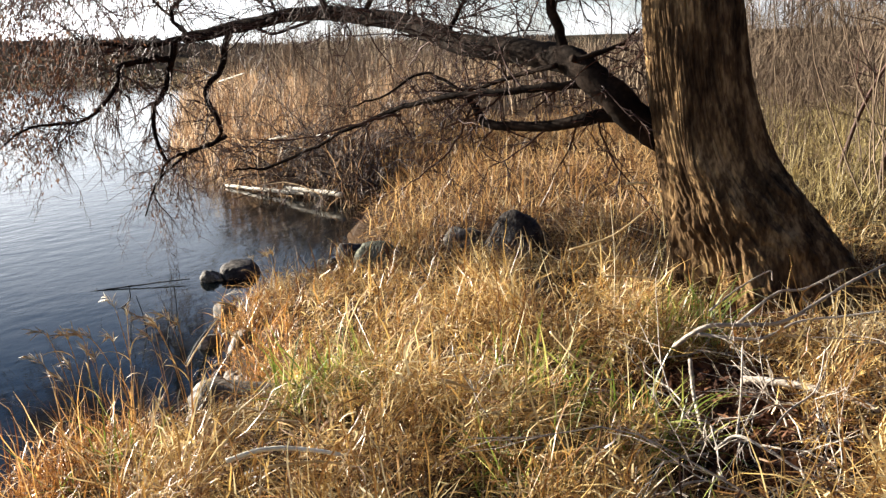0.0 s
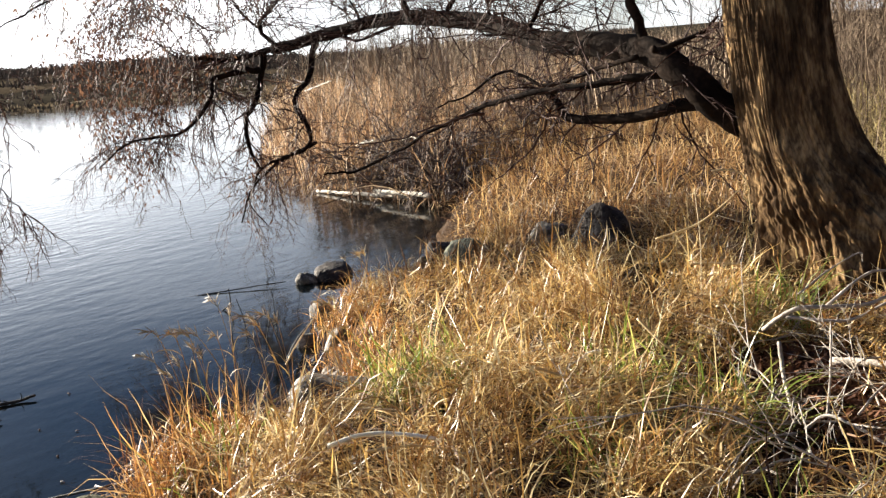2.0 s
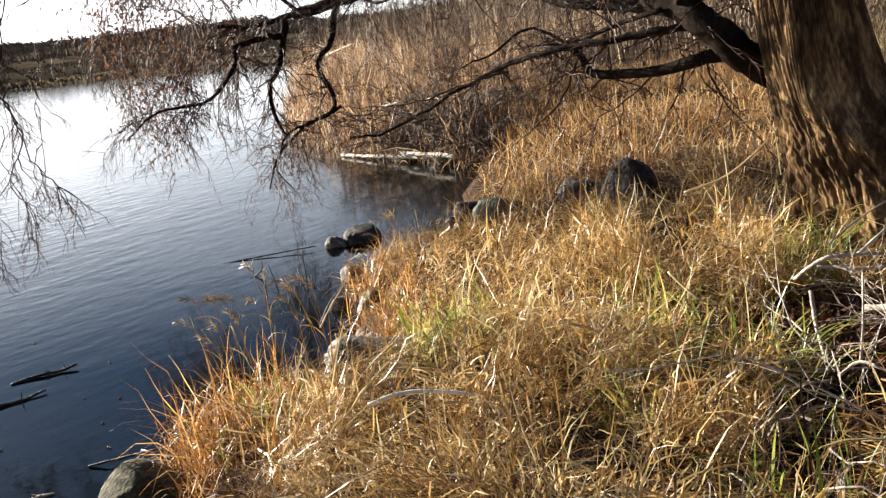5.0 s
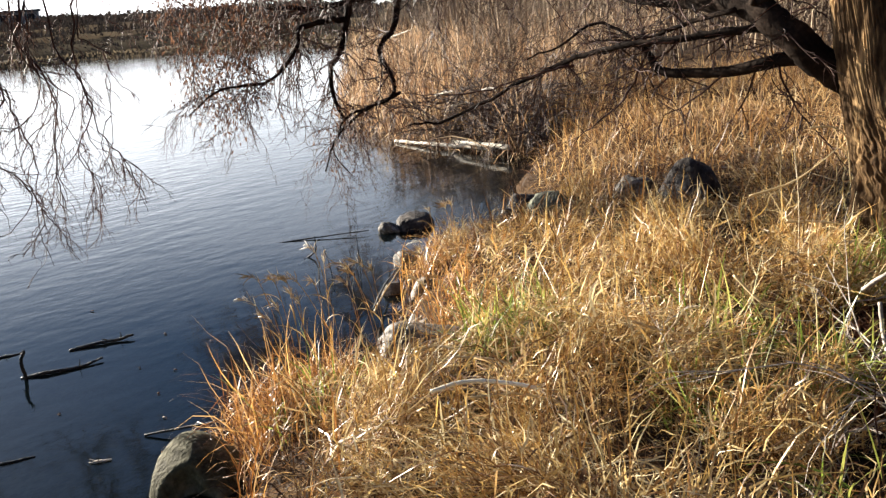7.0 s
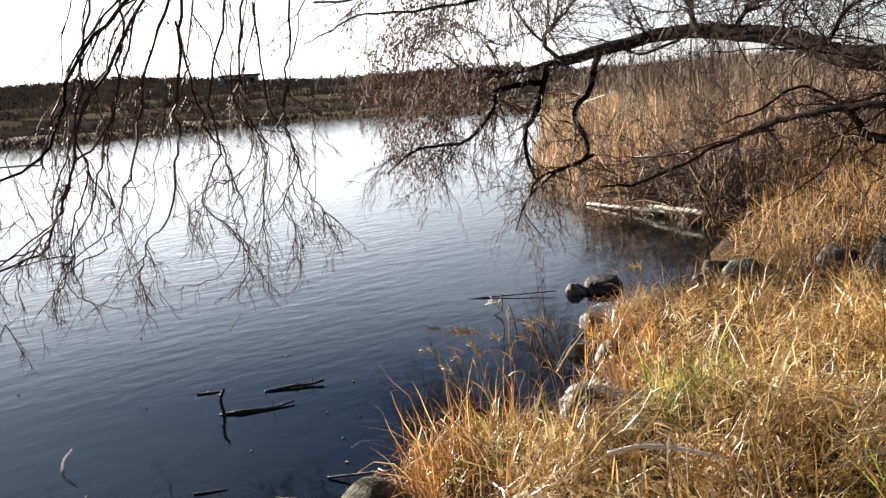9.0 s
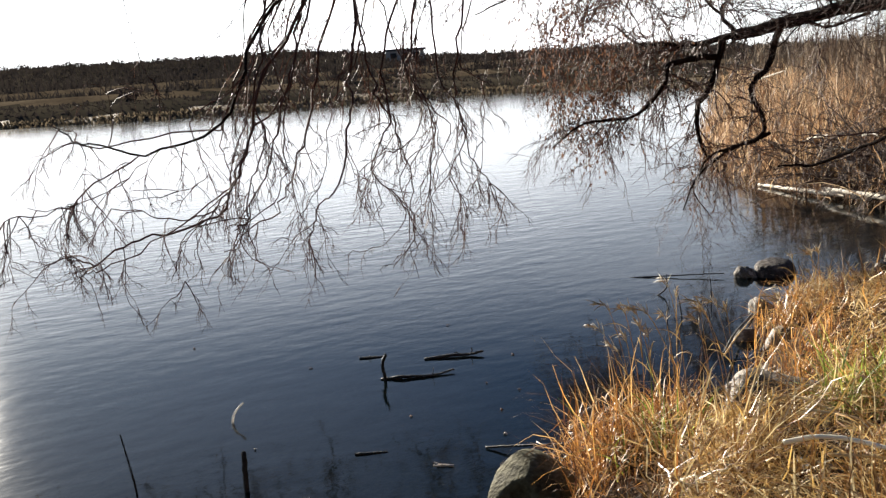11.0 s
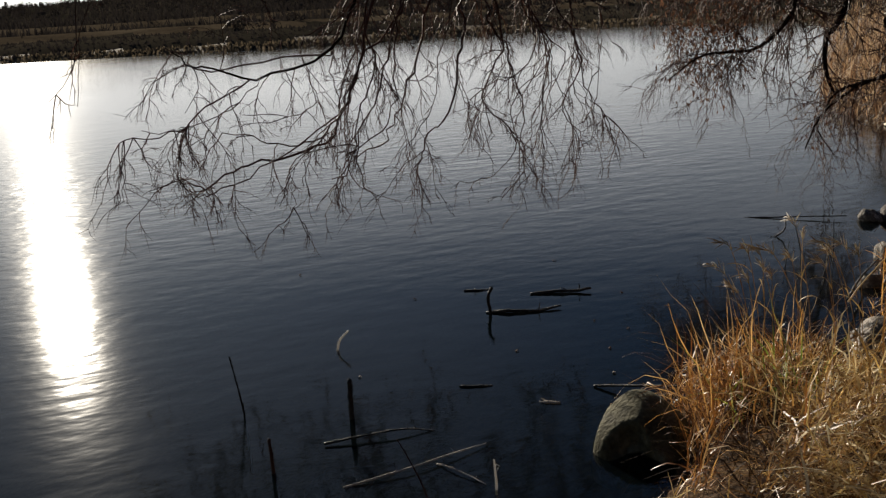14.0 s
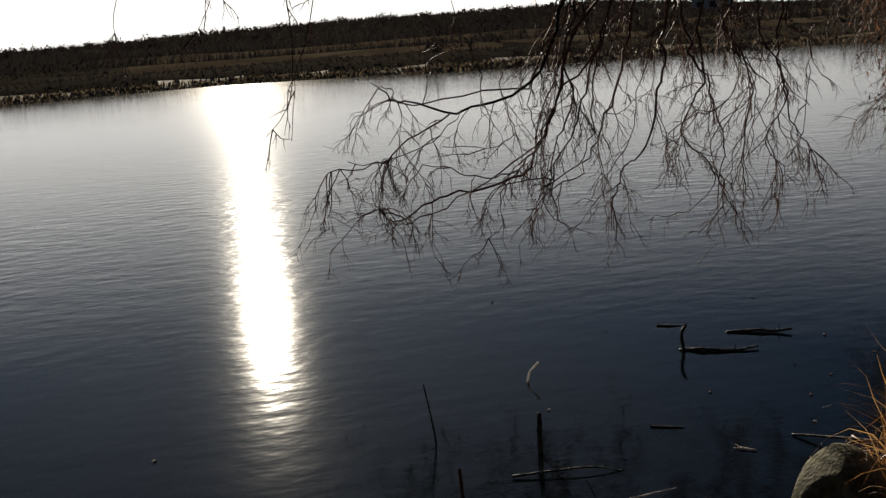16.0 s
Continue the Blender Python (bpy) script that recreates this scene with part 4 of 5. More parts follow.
rock("rock", (5.67, 4.25, 0.28), (0.2, 0.2, 0.2), M_ROCK, "small dark stone by the mossy stone", 16, 15)
rock("rock", (5.32, 4.57, 0.31), (0.12, 0.1, 0.09), M_STONE, "small grey stone at the edge of the cove", 17, 25)
rock("rock", (4.86, 5.2, -0.04), (0.24, 0.2, 0.2), M_PALESTONE, "pale lichened stone at the waterline", 18, 45, lumps=0.22, sharp=0.9)
rock("rock", (4.3, 4.72, -0.03), (0.16, 0.13, 0.13), M_PALESTONE, "small round pale stone at the waterline", 19, 5)
rock("rock", (4.26, 4.40, -0.02), (0.32, 0.24, 0.24), M_STONE, "grey-green stone standing on the waterline", 20, 50, lumps=0.22, sharp=0.9)
rock("rock", (3.82, 4.0, -0.03), (0.40, 0.20, 0.18), M_STONE, "long grey stone on the waterline", 21, 48, lumps=0.22, sharp=0.9)
rock("rock", (3.5, 3.86, -0.02), (0.30, 0.22, 0.20), M_STONE, "light brown stone on the waterline", 22, 30, lumps=0.22, sharp=0.9)
rock("rock", (3.24, 3.36, 0.08), (0.64, 0.44, 0.36), M_STONE, "large grey angular stone among the grass", 7, 40, sharp=1.0)
rock("rock", (1.92, 3.44, -0.22), (0.50, 0.42, 0.52), M_BOULDER, "smooth grey-green stone with a scooped hollow at the water's edge", 6, 35, lumps=0.07, sub=5, sink=0.2, hollow=((-1.10, -0.05, 0.75, 0.48, 0.42), (-0.95, -0.38, 0.10, 0.55, 0.55)))
rock("rock", (0.78, 4.12, -0.28), (0.34, 0.22, 0.14), M_PALESTONE, "pale stone under the shallow water", 23, 20)


# ---- wood in and by the water ----
def stick(name, points, r0, r1, mat, label, seed=0, knots=2, category="stick", group=""):
    P = spline(points, 26)
    r = np.linspace(r0, r1, 26)
    rr = np.random.default_rng(seed)
    P = P + np.cumsum(rr.normal(0, r0 * 0.12, (26, 3)), 0) * 0.5
    b = Buf()
    tube(b, P, r, 8, 0.07, seed=seed)
    for _ in range(knots):
        i = rr.integers(4, 22)
        w = rr.normal(0, 1, 3)
        w[2] = abs(w[2])
        w /= np.linalg.norm(w)
        tube(b, spline([P[i], P[i] + w * r0 * 2.2, P[i] + w * r0 * 3.5 + rr.normal(0, r0, 3)], 5), np.linspace(r[i] * 0.5, r[i] * 0.2, 5), 5)
    return single(name, b, mat, label, category, group)


stick("log", [(9.43, 10.05, 0.02), (9.2, 9.0, 0.05), (9.04, 7.9, 0.08)], 0.020, 0.030, M_LOG, "bleached fallen log lying across the cove", 1, 1, "log")
stick("log", [(9.21, 8.75, 0.10), (9.0, 8.1, 0.12), (8.88, 7.5, 0.12)], 0.022, 0.033, M_LOG, "bleached broken log across the mouth of the cove", 2, 1, "log")
stick("stick", [(2.045, 5.40, -0.2), (2.04, 5.39, 0.0), (2.03, 5.38, 0.1), (2.05, 5.36, 0.17)], 0.012, 0.009, M_WET, "dark wet stick standing upright in the water", 3, 1)
stick("stick", [(2.03, 5.42, -0.005), (2.15, 5.35, 0.012), (2.3, 5.29, 0.008), (2.45, 5.28, 0.02)], 0.013, 0.006, M_WET, "dark wet branch floating by the upright stick", 4, 3)
stick("stick", [(2.08, 5.92, 0.0), (2.16, 5.88, 0.006), (2.25, 5.86, 0.0)], 0.010, 0.007, M_WET, "short dark stick floating on the lake", 5, 1)
stick("stick", [(2.42, 5.63, 0.0), (2.58, 5.57, 0.012), (2.68, 5.52, 0.008), (2.77, 5.49, 0.02)], 0.012, 0.008, M_WET, "dark wet branch floating on the lake", 6, 3)
stick("stick", [(1.46, 4.38, 0.003), (1.53, 4.35, 0.006), (1.61, 4.32, 0.004)], 0.007, 0.005, M_WET, "small dark twig floating on the lake", 7, 1)
stick("peeled_stick", [(1.05, 5.21, -0.03), (1.065, 5.21, 0.035), (1.08, 5.21, 0.065), (1.12, 5.20, 0.105)], 0.008, 0.005, M_PALE, "white peeled stick poking out of the water", 8, 0)
stick("post", [(0.882, 4.26, -0.35), (0.886, 4.258, 0.0), (0.89, 4.257, 0.19)], 0.013, 0.012, M_WET, "thin dark stake standing in the shallows", 9, 0, "post")
stick("stem", [(0.45, 4.54, -0.3), (0.44, 4.54, 0.0), (0.42, 4.54, 0.16), (0.40, 4.54, 0.30)], 0.006, 0.003, M_WET, "thin dark dead stem standing in the water", 10, 0)
stick("stem", [(0.46, 3.88, -0.3), (0.455, 3.87, 0.0), (0.445, 3.85, 0.16)], 0.010, 0.007, M_TWIG, "short brown dead stem standing in the shallows", 11, 0)
stick("stick", [(2.03, 4.08, 0.005), (2.12, 3.96, 0.03), (2.28, 3.72, 0.08)], 0.006, 0.006, M_WET, "dark stick lying beside the smooth stone", 14, 1)
stick("stick", [(4.75, 6.75, -0.01), (5.05, 6.5, 0.012), (5.4, 6.2, 0.03)], 0.006, 0.004, M_WET, "dark branch lying in the water by the rock", 15, 5)
stick("stick", [(4.55, 6.1, -0.05), (4.65, 6.0, 0.05), (4.62, 5.95, 0.18)], 0.008, 0.003, M_WET, "thin dark twig standing out of the water", 16, 3)
stick("stick", [(1.74, 4.02, 0.0), (1.8, 3.98, 0.01)], 0.010, 0.004, M_DEAD, "small pale wood chip floating near the bank", 17, 2)

stick("bleached_stick", [(9.75, 9.50, 0.62), (9.70, 9.30, 0.66), (9.62, 9.05, 0.70)], 0.016, 0.010, M_LOG, "short bleached stick caught in the shrubs", 31, 1, "stick", "sticks caught in the shrubs")
stick("bleached_stick", [(9.60, 9.10, 0.50), (9.55, 8.80, 0.56), (9.50, 8.60, 0.55)], 0.016, 0.010, M_LOG, "short bleached stick caught in the shrubs", 32, 1, "stick", "sticks caught in the shrubs")
stick("bleached_stick", [(9.70, 8.60, 0.70), (9.62, 8.40, 0.74), (9.50, 8.20, 0.72)], 0.016, 0.010, M_LOG, "short bleached stick caught in the shrubs", 33, 1, "stick", "sticks caught in the shrubs")
stick("bleached_stick", [(12.50, 13.40, 1.25), (12.30, 12.90, 1.32), (12.10, 12.30, 1.42)], 0.016, 0.010, M_LOG, "short bleached stick caught in the shrubs", 34, 1, "stick", "sticks caught in the shrubs")
stick("stick", [(0.70, 4.03, 0.010), (0.86, 4.01, 0.020), (1.04, 3.99, 0.025), (1.18, 3.96, 0.000)], 0.006, 0.003, M_WET, "wet crooked branch lying in the shallows", 12, 4)
stick("stick", [(0.68, 3.62, 0.000), (0.80, 3.62, 0.010), (0.97, 3.63, 0.020), (1.15, 3.67, 0.020), (1.32, 3.72, 0.010)], 0.0048, 0.0026, M_DEAD, "long grey crooked branch lying in the shallows", 13, 4)
stick("stick", [(1.08, 3.65, 0.000), (1.11, 3.57, 0.010), (1.15, 3.48, 0.010), (1.19, 3.40, 0.000)], 0.0035, 0.002, M_DEAD, "thin grey twig lying in the shallows", 18, 2)
stick("peeled_stick", [(1.21, 3.34, -0.02), (1.21, 3.34, 0.05), (1.21, 3.35, 0.12)], 0.006, 0.004, M_PALE, "white peeled stick standing in the shallows", 19, 2)
stick("stem", [(0.96, 3.35, -0.05), (0.91, 3.38, 0.12), (0.85, 3.40, 0.26)], 0.004, 0.002, M_TWIG, "thin brown dead stem leaning in the shallows", 20, 0)


stick("stick", [(3.70, 4.28, 0.12), (4.17, 4.69, 0.08), (4.70, 5.12, 0.02)], 0.009, 0.006, M_WET, "dark stick leaning from the shore stones into the water", 21, 2)
for twig, (x, y, tall, lean) in enumerate(((4.34, 5.42, 0.24, -0.05), (4.67, 5.51, 0.20, 0.02), (4.12, 5.34, 0.16, 0.06), (4.50, 5.30, 0.12, -0.08), (4.17, 5.04, 0.20, 0.10))):
    stick("twig", [(x, y, -0.12), (x + lean * 0.4, y, 0.3 * tall), (x + lean, y + 0.02, tall)], 0.005, 0.002, M_WET, "thin dark dead twig standing in the shallows", 60 + twig, 4, "twig", "twigs standing in the shallows")


# ---- grass and reeds ----
def scatter(x0, x1, y0, y1, n, seed, lo=0.0, hi=99.0):
    """Random places on the land of that rectangle, lo to hi metres inland."""
    r = np.random.default_rng(seed)
    x, y = r.uniform(x0, x1, n), r.uniform(y0, y1, n)
    d = inland(x, y)
    k = (d > lo) & (d < hi)
    return np.stack([x[k], y[k], height(x[k], y[k]) - 0.01], -1), d[k], r


def clear_of(P, spots):
    keep = np.ones(len(P), bool)
    for x, y, rad in spots:
        keep &= (P[:, 0] - x) ** 2 + (P[:, 1] - y) ** 2 > rad ** 2
    return keep


SPOTS = [(1.85, 3.40, 0.24), (1.66, 3.18, 0.25), (5.33, 1.6, 0.40), (5.80, 3.40, 0.26), (6.00, 3.93, 0.2), (5.75, 4.74, 0.15), (5.50, 4.31, 0.17), (5.30, 4.13, 0.15), (5.32, 4.57, 0.09), (0.0, 0.0, 1.1), (3.15, 3.30, 0.25), (3.45, 3.72, 0.18), (3.78, 3.95, 0.16), (4.22, 4.36, 0.15), (3.56, 1.25, 0.30), (3.25, 1.14, 0.16), (3.02, 1.12, 0.14), (2.66, 0.92, 0.15), (2.45, 0.80, 0.16), (2.86, 0.74, 0.15), (2.25, 1.45, 0.13), (4.75, 1.18, 0.32), (5.05, 1.05, 0.34), (4.60, 1.32, 0.28), (3.04, 3.15, 0.17), (2.95, 3.45, 0.20)]
HOLLOWS = [(2.48, 3.38, 0.20), (2.59, 3.33, 0.20), (2.80, 3.42, 0.28), (2.98, 3.12, 0.26), (3.55, 3.62, 0.24), (3.95, 4.0, 0.24), (5.4, 5.0, 0.4), (5.33, 3.10, 0.38), (5.10, 3.98, 0.42), (5.55, 3.65, 0.3), (2.85, 2.95, 0.36), (3.25, 3.35, 0.34), (3.7, 3.75, 0.32), (4.1, 4.1, 0.3), (5.9, 4.8, 0.5), (5.5, 3.2, 0.25), (3.6, 1.15, 0.5), (2.85, 0.95, 0.3), (5.2, 4.3, 0.5)]


def stature(P):
    """How high the grass stands: lower on beaten places and further along the bank."""
    f = 1.0 - 0.25 * smooth01(np.hypot(P[:, 0], P[:, 1]), 4.0, 5.6)
    for x, y, rad in HOLLOWS:
        f = f * (1 - 0.78 * np.exp(-((P[:, 0] - x) ** 2 + (P[:, 1] - y) ** 2) / rad ** 2))
    return f


def sward(name, P, r, length, width, lean, curl, mat, label, seg=4, heading=None, kink=0.0):
    n = len(P)
    b = Buf()
    b.add(*blades(P, length(r, n), width(r, n), lean(r, n), curl(r, n), r, seg, heading(r, n) if heading else None, kink))
    ob = part(name, b, mat)
    return tagged(ob, label, "grass", kind="stuff")


def flow(P, seed, k=1.6):
    """The way the grass lies, turning slowly from place to place."""
    return 3.0 * waves2(P[:, 0], P[:, 1], k, seed) + 1.5 * waves2(P[:, 0], P[:, 1], k * 3, seed + 1)


def shady(P):
    """Share of growth kept: thinner among the dead wood by the willow."""
    return np.where(P[:, 0] - 2.15 > (P[:, 1] + 0.30) * 1.42, 0.45, 1.0)


def heaps(P):
    """0 to 1: between the tussocks, and on them."""
    return smooth01(waves2(P[:, 0], P[:, 1], 9.0, 41) + 0.5 * waves2(P[:, 0], P[:, 1], 21.0, 42), -0.30, 0.42)


def grasses():
    # matted layer underneath, coloured dark to stand for the shade between tussocks
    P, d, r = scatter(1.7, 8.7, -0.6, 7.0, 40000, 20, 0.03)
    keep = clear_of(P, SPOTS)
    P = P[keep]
    sward("shaded_matted_grass", P, r, lambda r, n: r.uniform(0.10, 0.32, n) * (0.3 + 0.7 * stature(P)), lambda r, n: r.uniform(0.0025, 0.006, n),
          lambda r, n: r.normal(0.9, 0.35, n), lambda r, n: r.normal(1.0, 0.6, n), M_MAT, "matted dead grass close to the ground, coloured dark as shade between tussocks", 2)
    # tussocks: heaps of blades that lean over, arch and hang down
    P, d, r = scatter(1.7, 7.6, -0.6, 6.4, 235000, 21, 0.04)
    heap = heaps(P)
    dist = np.hypot(P[:, 0], P[:, 1])
    keep = clear_of(P, SPOTS) & (dist < 6.7 + 1.3 * smooth01(P[:, 1], 3.9, 4.8) + 0.4 * waves2(P[:, 0], P[:, 1], 3, 9)) & (r.uniform(0, 1, len(P)) < shady(P) * (0.13 + 0.87 * heap) * (1 - 0.45 * smooth01(dist, 3.6, 6.5)))
    P, heap = P[keep], heap[keep]
    n = len(P)
    low = 0.28 + 0.72 * stature(P)
    wet = (inland(P[:, 0], P[:, 1]) + r.normal(0, 0.12, n) < 0.45) & (P[:, 0] < 4.4)
    keep = ~wet | (r.uniform(0, 1, n) < 0.03 + 0.85 * heap ** 1.5)
    P, heap, low, wet = P[keep], heap[keep], low[keep], wet[keep]
    n = len(P)
    P[:, 2] += np.where(wet, 0.14, 0.27) * heap * low * r.uniform(0, 1, n) ** 0.7
    head = flow(P, 31, 3.0) + r.normal(0, 0.9, n)
    for name, k, mat, tilt, label in (("bank_grass", ~wet, M_GRASS, 1.05, "long dry golden grass in arching tussocks on the bank"), ("shore_grass", wet, M_EDGE, 0.6, "russet dry grass in tussocks by the water")):
        sward(name, P[k], r, lambda r, n: (0.10 + 0.34 * r.uniform(0, 1, n) ** 1.6) * low[k] * (0.7 + 0.5 * heap[k]), lambda r, n: 0.0024 + 0.0046 * r.uniform(0, 1, n) ** 2,
              lambda r, n: r.normal(tilt, 0.45, n), lambda r, n: r.normal(1.9, 1.1, n), mat, label, 5, lambda r, n: head[k], 0.26)
    # short broken blades tangled in the tussocks
    m = np.random.default_rng(26).permutation(len(P))[:int(len(P) * 0.35)]
    Q = P[m].copy()
    Q[:, :2] += r.normal(0, 0.09, (len(Q), 2))
    Q[:, 2] += r.uniform(0.0, 0.08, len(Q)) * low[m]
    Q = Q[clear_of(Q, SPOTS) & ((inland(Q[:, 0], Q[:, 1]) > 0.45) | (Q[:, 0] > 4.4))]
    sward("tangled_grass", Q, r, lambda r, n: r.uniform(0.05, 0.19, n), lambda r, n: 0.003 + 0.006 * r.uniform(0, 1, n) ** 2,
          lambda r, n: r.normal(1.1, 0.5, n), lambda r, n: r.normal(1.6, 1.3, n), M_GRASS, "broken dry blades tangled in the tussocks", 4, None, 0.4)
    # short pale grass among the dead wood by the willow
    P, d, r = scatter(2.5, 5.6, -0.6, 1.2, 6500, 34, 0.1)
    P = P[clear_of(P, SPOTS) & (P[:, 0] - 2.3 > (P[:, 1] + 0.30) * 1.42) & (r.uniform(0, 1, len(P)) < 0.25 + smooth01(waves2(P[:, 0], P[:, 1], 4.0, 35), -0.3, 0.3))]
    P[:, 2] += r.uniform(0.0, 0.10, len(P))
    sward("pale_grass", P, r, lambda r, n: r.uniform(0.10, 0.30, n), lambda r, n: r.uniform(0.003, 0.0075, n),
          lambda r, n: r.normal(0.8, 0.5, n), lambda r, n: r.normal(1.5, 1.2, n), M_STRAW, "short pale grass among the dead twigs", 4, None, 0.35)
    # short trodden grass on the open bank, unseen; dark to cut bounce light
    P, d, r = scatter(-9, 1.8, -7, 2.6, 26000, 30, 0.05)
    P = P[r.uniform(0, 1, len(P)) < 0.35 + 0.65 * smooth01(waves2(P[:, 0], P[:, 1], 3.0, 33), -0.3, 0.3)]
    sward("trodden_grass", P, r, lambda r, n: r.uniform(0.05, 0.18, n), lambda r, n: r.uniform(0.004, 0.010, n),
          lambda r, n: r.normal(0.8, 0.4, n), lambda r, n: r.normal(0.9, 0.7, n), M_MAT, "short trodden dry grass on the open bank, unseen, darkened to cut bounce light", 1)
    # the tussocks thin out raggedly towards the trodden ground
    P, d, r = scatter(0.5, 7.6, -2.2, 3.3, 60000, 37, 0.05)
    out = np.maximum(1.72 - P[:, 0], -0.58 - P[:, 1]) + 0.30 * waves2(P[:, 0], P[:, 1], 2.2, 43)
    P = P[clear_of(P, SPOTS) & ((P[:, 0] < 1.72) | (P[:, 1] < -0.58)) & (r.uniform(0, 1, len(P)) < 0.85 * (1 - smooth01(out, 0.0, 0.85)) * (0.2 + 0.8 * heaps(P)))]
    sward("thin_grass", P, r, lambda r, n: r.uniform(0.07, 0.26, n), lambda r, n: r.uniform(0.003, 0.007, n),
          lambda r, n: r.normal(0.9, 0.45, n), lambda r, n: r.normal(1.5, 1.0, n), M_GRASS, "thin dry grass at the edge of the trodden ground", 3)
    # pale fallen straw on top
    P, d, r = scatter(1.7, 6.8, -0.4, 5.4, 11000, 22, 0.1)
    P = P[clear_of(P, SPOTS) & (r.uniform(0, 1, len(P)) < shady(P) * smooth01(heaps(P), 0.2, 0.8) * np.where((inland(P[:, 0], P[:, 1]) < 0.45) & (P[:, 0] < 4.4), 0.3, 1.0))]
    P[:, 2] += (0.03 + 0.30 * heaps(P) * r.uniform(0.5, 1.0, len(P))) * stature(P)
    sward("fallen_straw", P, r, lambda r, n: r.uniform(0.06, 0.26, n), lambda r, n: r.uniform(0.0025, 0.0065, n),
          lambda r, n: r.normal(1.35, 0.3, n), lambda r, n: r.normal(0.6, 1.0, n), M_STRAW, "pale bleached straw fallen over the grass", 4, None, 0.3)
    # upright stems at the water's edge
    P, d, r = scatter(2.14, 4.8, 2.8, 5.2, 14000, 23, -0.08, 0.42)
    tu = 0.5 + 0.5 * waves2(P[:, 0], P[:, 1], 13, 6)
    keep = clear_of(P, SPOTS) & (P[:, 0] < 4.7) & (r.uniform(0, 1, len(P)) < 0.10 + 0.9 * smooth01(tu, 0.36, 0.72))
    P, tu = P[keep], tu[keep]
    P[:, 2] = np.maximum(P[:, 2], -0.03)
    sward("edge_grass", P, r, lambda r, n: (0.16 + 0.40 * r.uniform(0, 1, n) ** 1.8) * (0.55 + 0.9 * tu) * np.where(P[:, 0] < 2.75, 0.95, 0.66), lambda r, n: r.uniform(0.0026, 0.0062, n),
          lambda r, n: r.normal(0.16, 0.24, n).clip(-0.3, 0.6), lambda r, n: 0.5 + np.abs(r.normal(1.1, 0.9, n)), M_EDGE, "upright golden grass along the waterline", 6, None, 0.22)
    # green shoots
    for seed, (x, y, rad, num) in enumerate(((3.15, 2.70, 0.24, 300), (2.7, 1.5, 0.18, 70), (3.40, 1.82, 0.22, 110), (4.12, 1.50, 0.20, 170), (2.3, 0.75, 0.25, 45), (2.35, 3.2, 0.2, 45), (3.22, 1.29, 0.16, 130))):
        r = np.random.default_rng(40 + seed)
        a, q = r.uniform(0, 6.28, num), rad * np.sqrt(r.uniform(0, 1, num))
        X, Y = x + q * np.cos(a), y + q * np.sin(a)
        P = np.stack([X, Y, height(X, Y)], -1)
        sward("green_tuft", P, r, lambda r, n: r.uniform(0.18, 0.44, n), lambda r, n: r.uniform(0.004, 0.009, n),
              lambda r, n: r.normal(0.35, 0.3, n), lambda r, n: r.normal(1.2, 0.6, n), M_GREEN, "tuft of fresh green grass among the dry", 6)
    # knee-high russet grass behind the boulder and past the tree
    P, d, r = scatter(4.5, 16, -5, 11, 62000, 24, 0.2)
    dist = np.hypot(P[:, 0], P[:, 1])
    tu = 0.5 + 0.5 * waves2(P[:, 0], P[:, 1], 3.6, 9)
    keep = clear_of(P, SPOTS) & (dist > 6.5 + 0.9 * smooth01(P[:, 1], 3.6, 4.6) + 0.4 * waves2(P[:, 0], P[:, 1], 3, 9)) & (dist < 16) & (r.uniform(0, 1, len(P)) < 0.15 + tu)
    P, tu = P[keep], tu[keep]
    past = P[:, 1] + 0.5 * waves2(P[:, 0], P[:, 1], 2.0, 38) < 0.36 * P[:, 0]
    for name, k, mat, label in (("russet_grass", ~past, M_RUSSET, "tall russet dead grass"), ("olive_grass", past, M_OLIVE, "tall dull olive grass past the willow")):
        sward(name, P[k], r, lambda r, n: r.uniform(0.14, 0.62, n) * (0.25 + 1.1 * tu[k]), lambda r, n: r.uniform(0.003, 0.007, n),
              lambda r, n: r.normal(0.7, 0.5, n), lambda r, n: r.normal(1.1, 1.4, n), mat, label, 4, None, 0.25)
    P, d, r = scatter(4.5, 15, -4.5, 10, 42000, 36, 0.15)
    dist = np.hypot(P[:, 0], P[:, 1])
    P = P[clear_of(P, SPOTS) & (dist > 6.0) & (dist < 14.5)]
    P[:, 2] += r.uniform(0, 0.12, len(P))
    past = P[:, 1] + 0.5 * waves2(P[:, 0], P[:, 1], 2.0, 38) < 0.36 * P[:, 0]
    for name, k, mat, label in (("low_russet_grass", ~past, M_RUSSET, "low matted russet grass under the tall"), ("low_olive_grass", past, M_OLIVE, "low matted olive grass past the willow")):
        sward(name, P[k], r, lambda r, n: r.uniform(0.10, 0.30, n), lambda r, n: r.uniform(0.005, 0.011, n),
              lambda r, n: r.normal(0.95, 0.4, n), lambda r, n: r.normal(1.0, 0.9, n), mat, label, 2)
    # reed bed round the cove
    P, d, r = scatter(8.6, 34, 6.8, 40, 170000, 25, -0.25, 9.0)
    dist = np.hypot(P[:, 0], P[:, 1])
    tu = 0.5 + 0.5 * waves2(P[:, 0], P[:, 1], 2.6, 12)
    keep = (P[:, 1] - 7.4 > (P[:, 0] - 9.0) * 0.45) & (r.uniform(0, 1, len(P)) < np.clip(200 / dist ** 2.0, 0.05, 1) * (0.25 + tu))
    P, tu = P[keep], tu[keep]
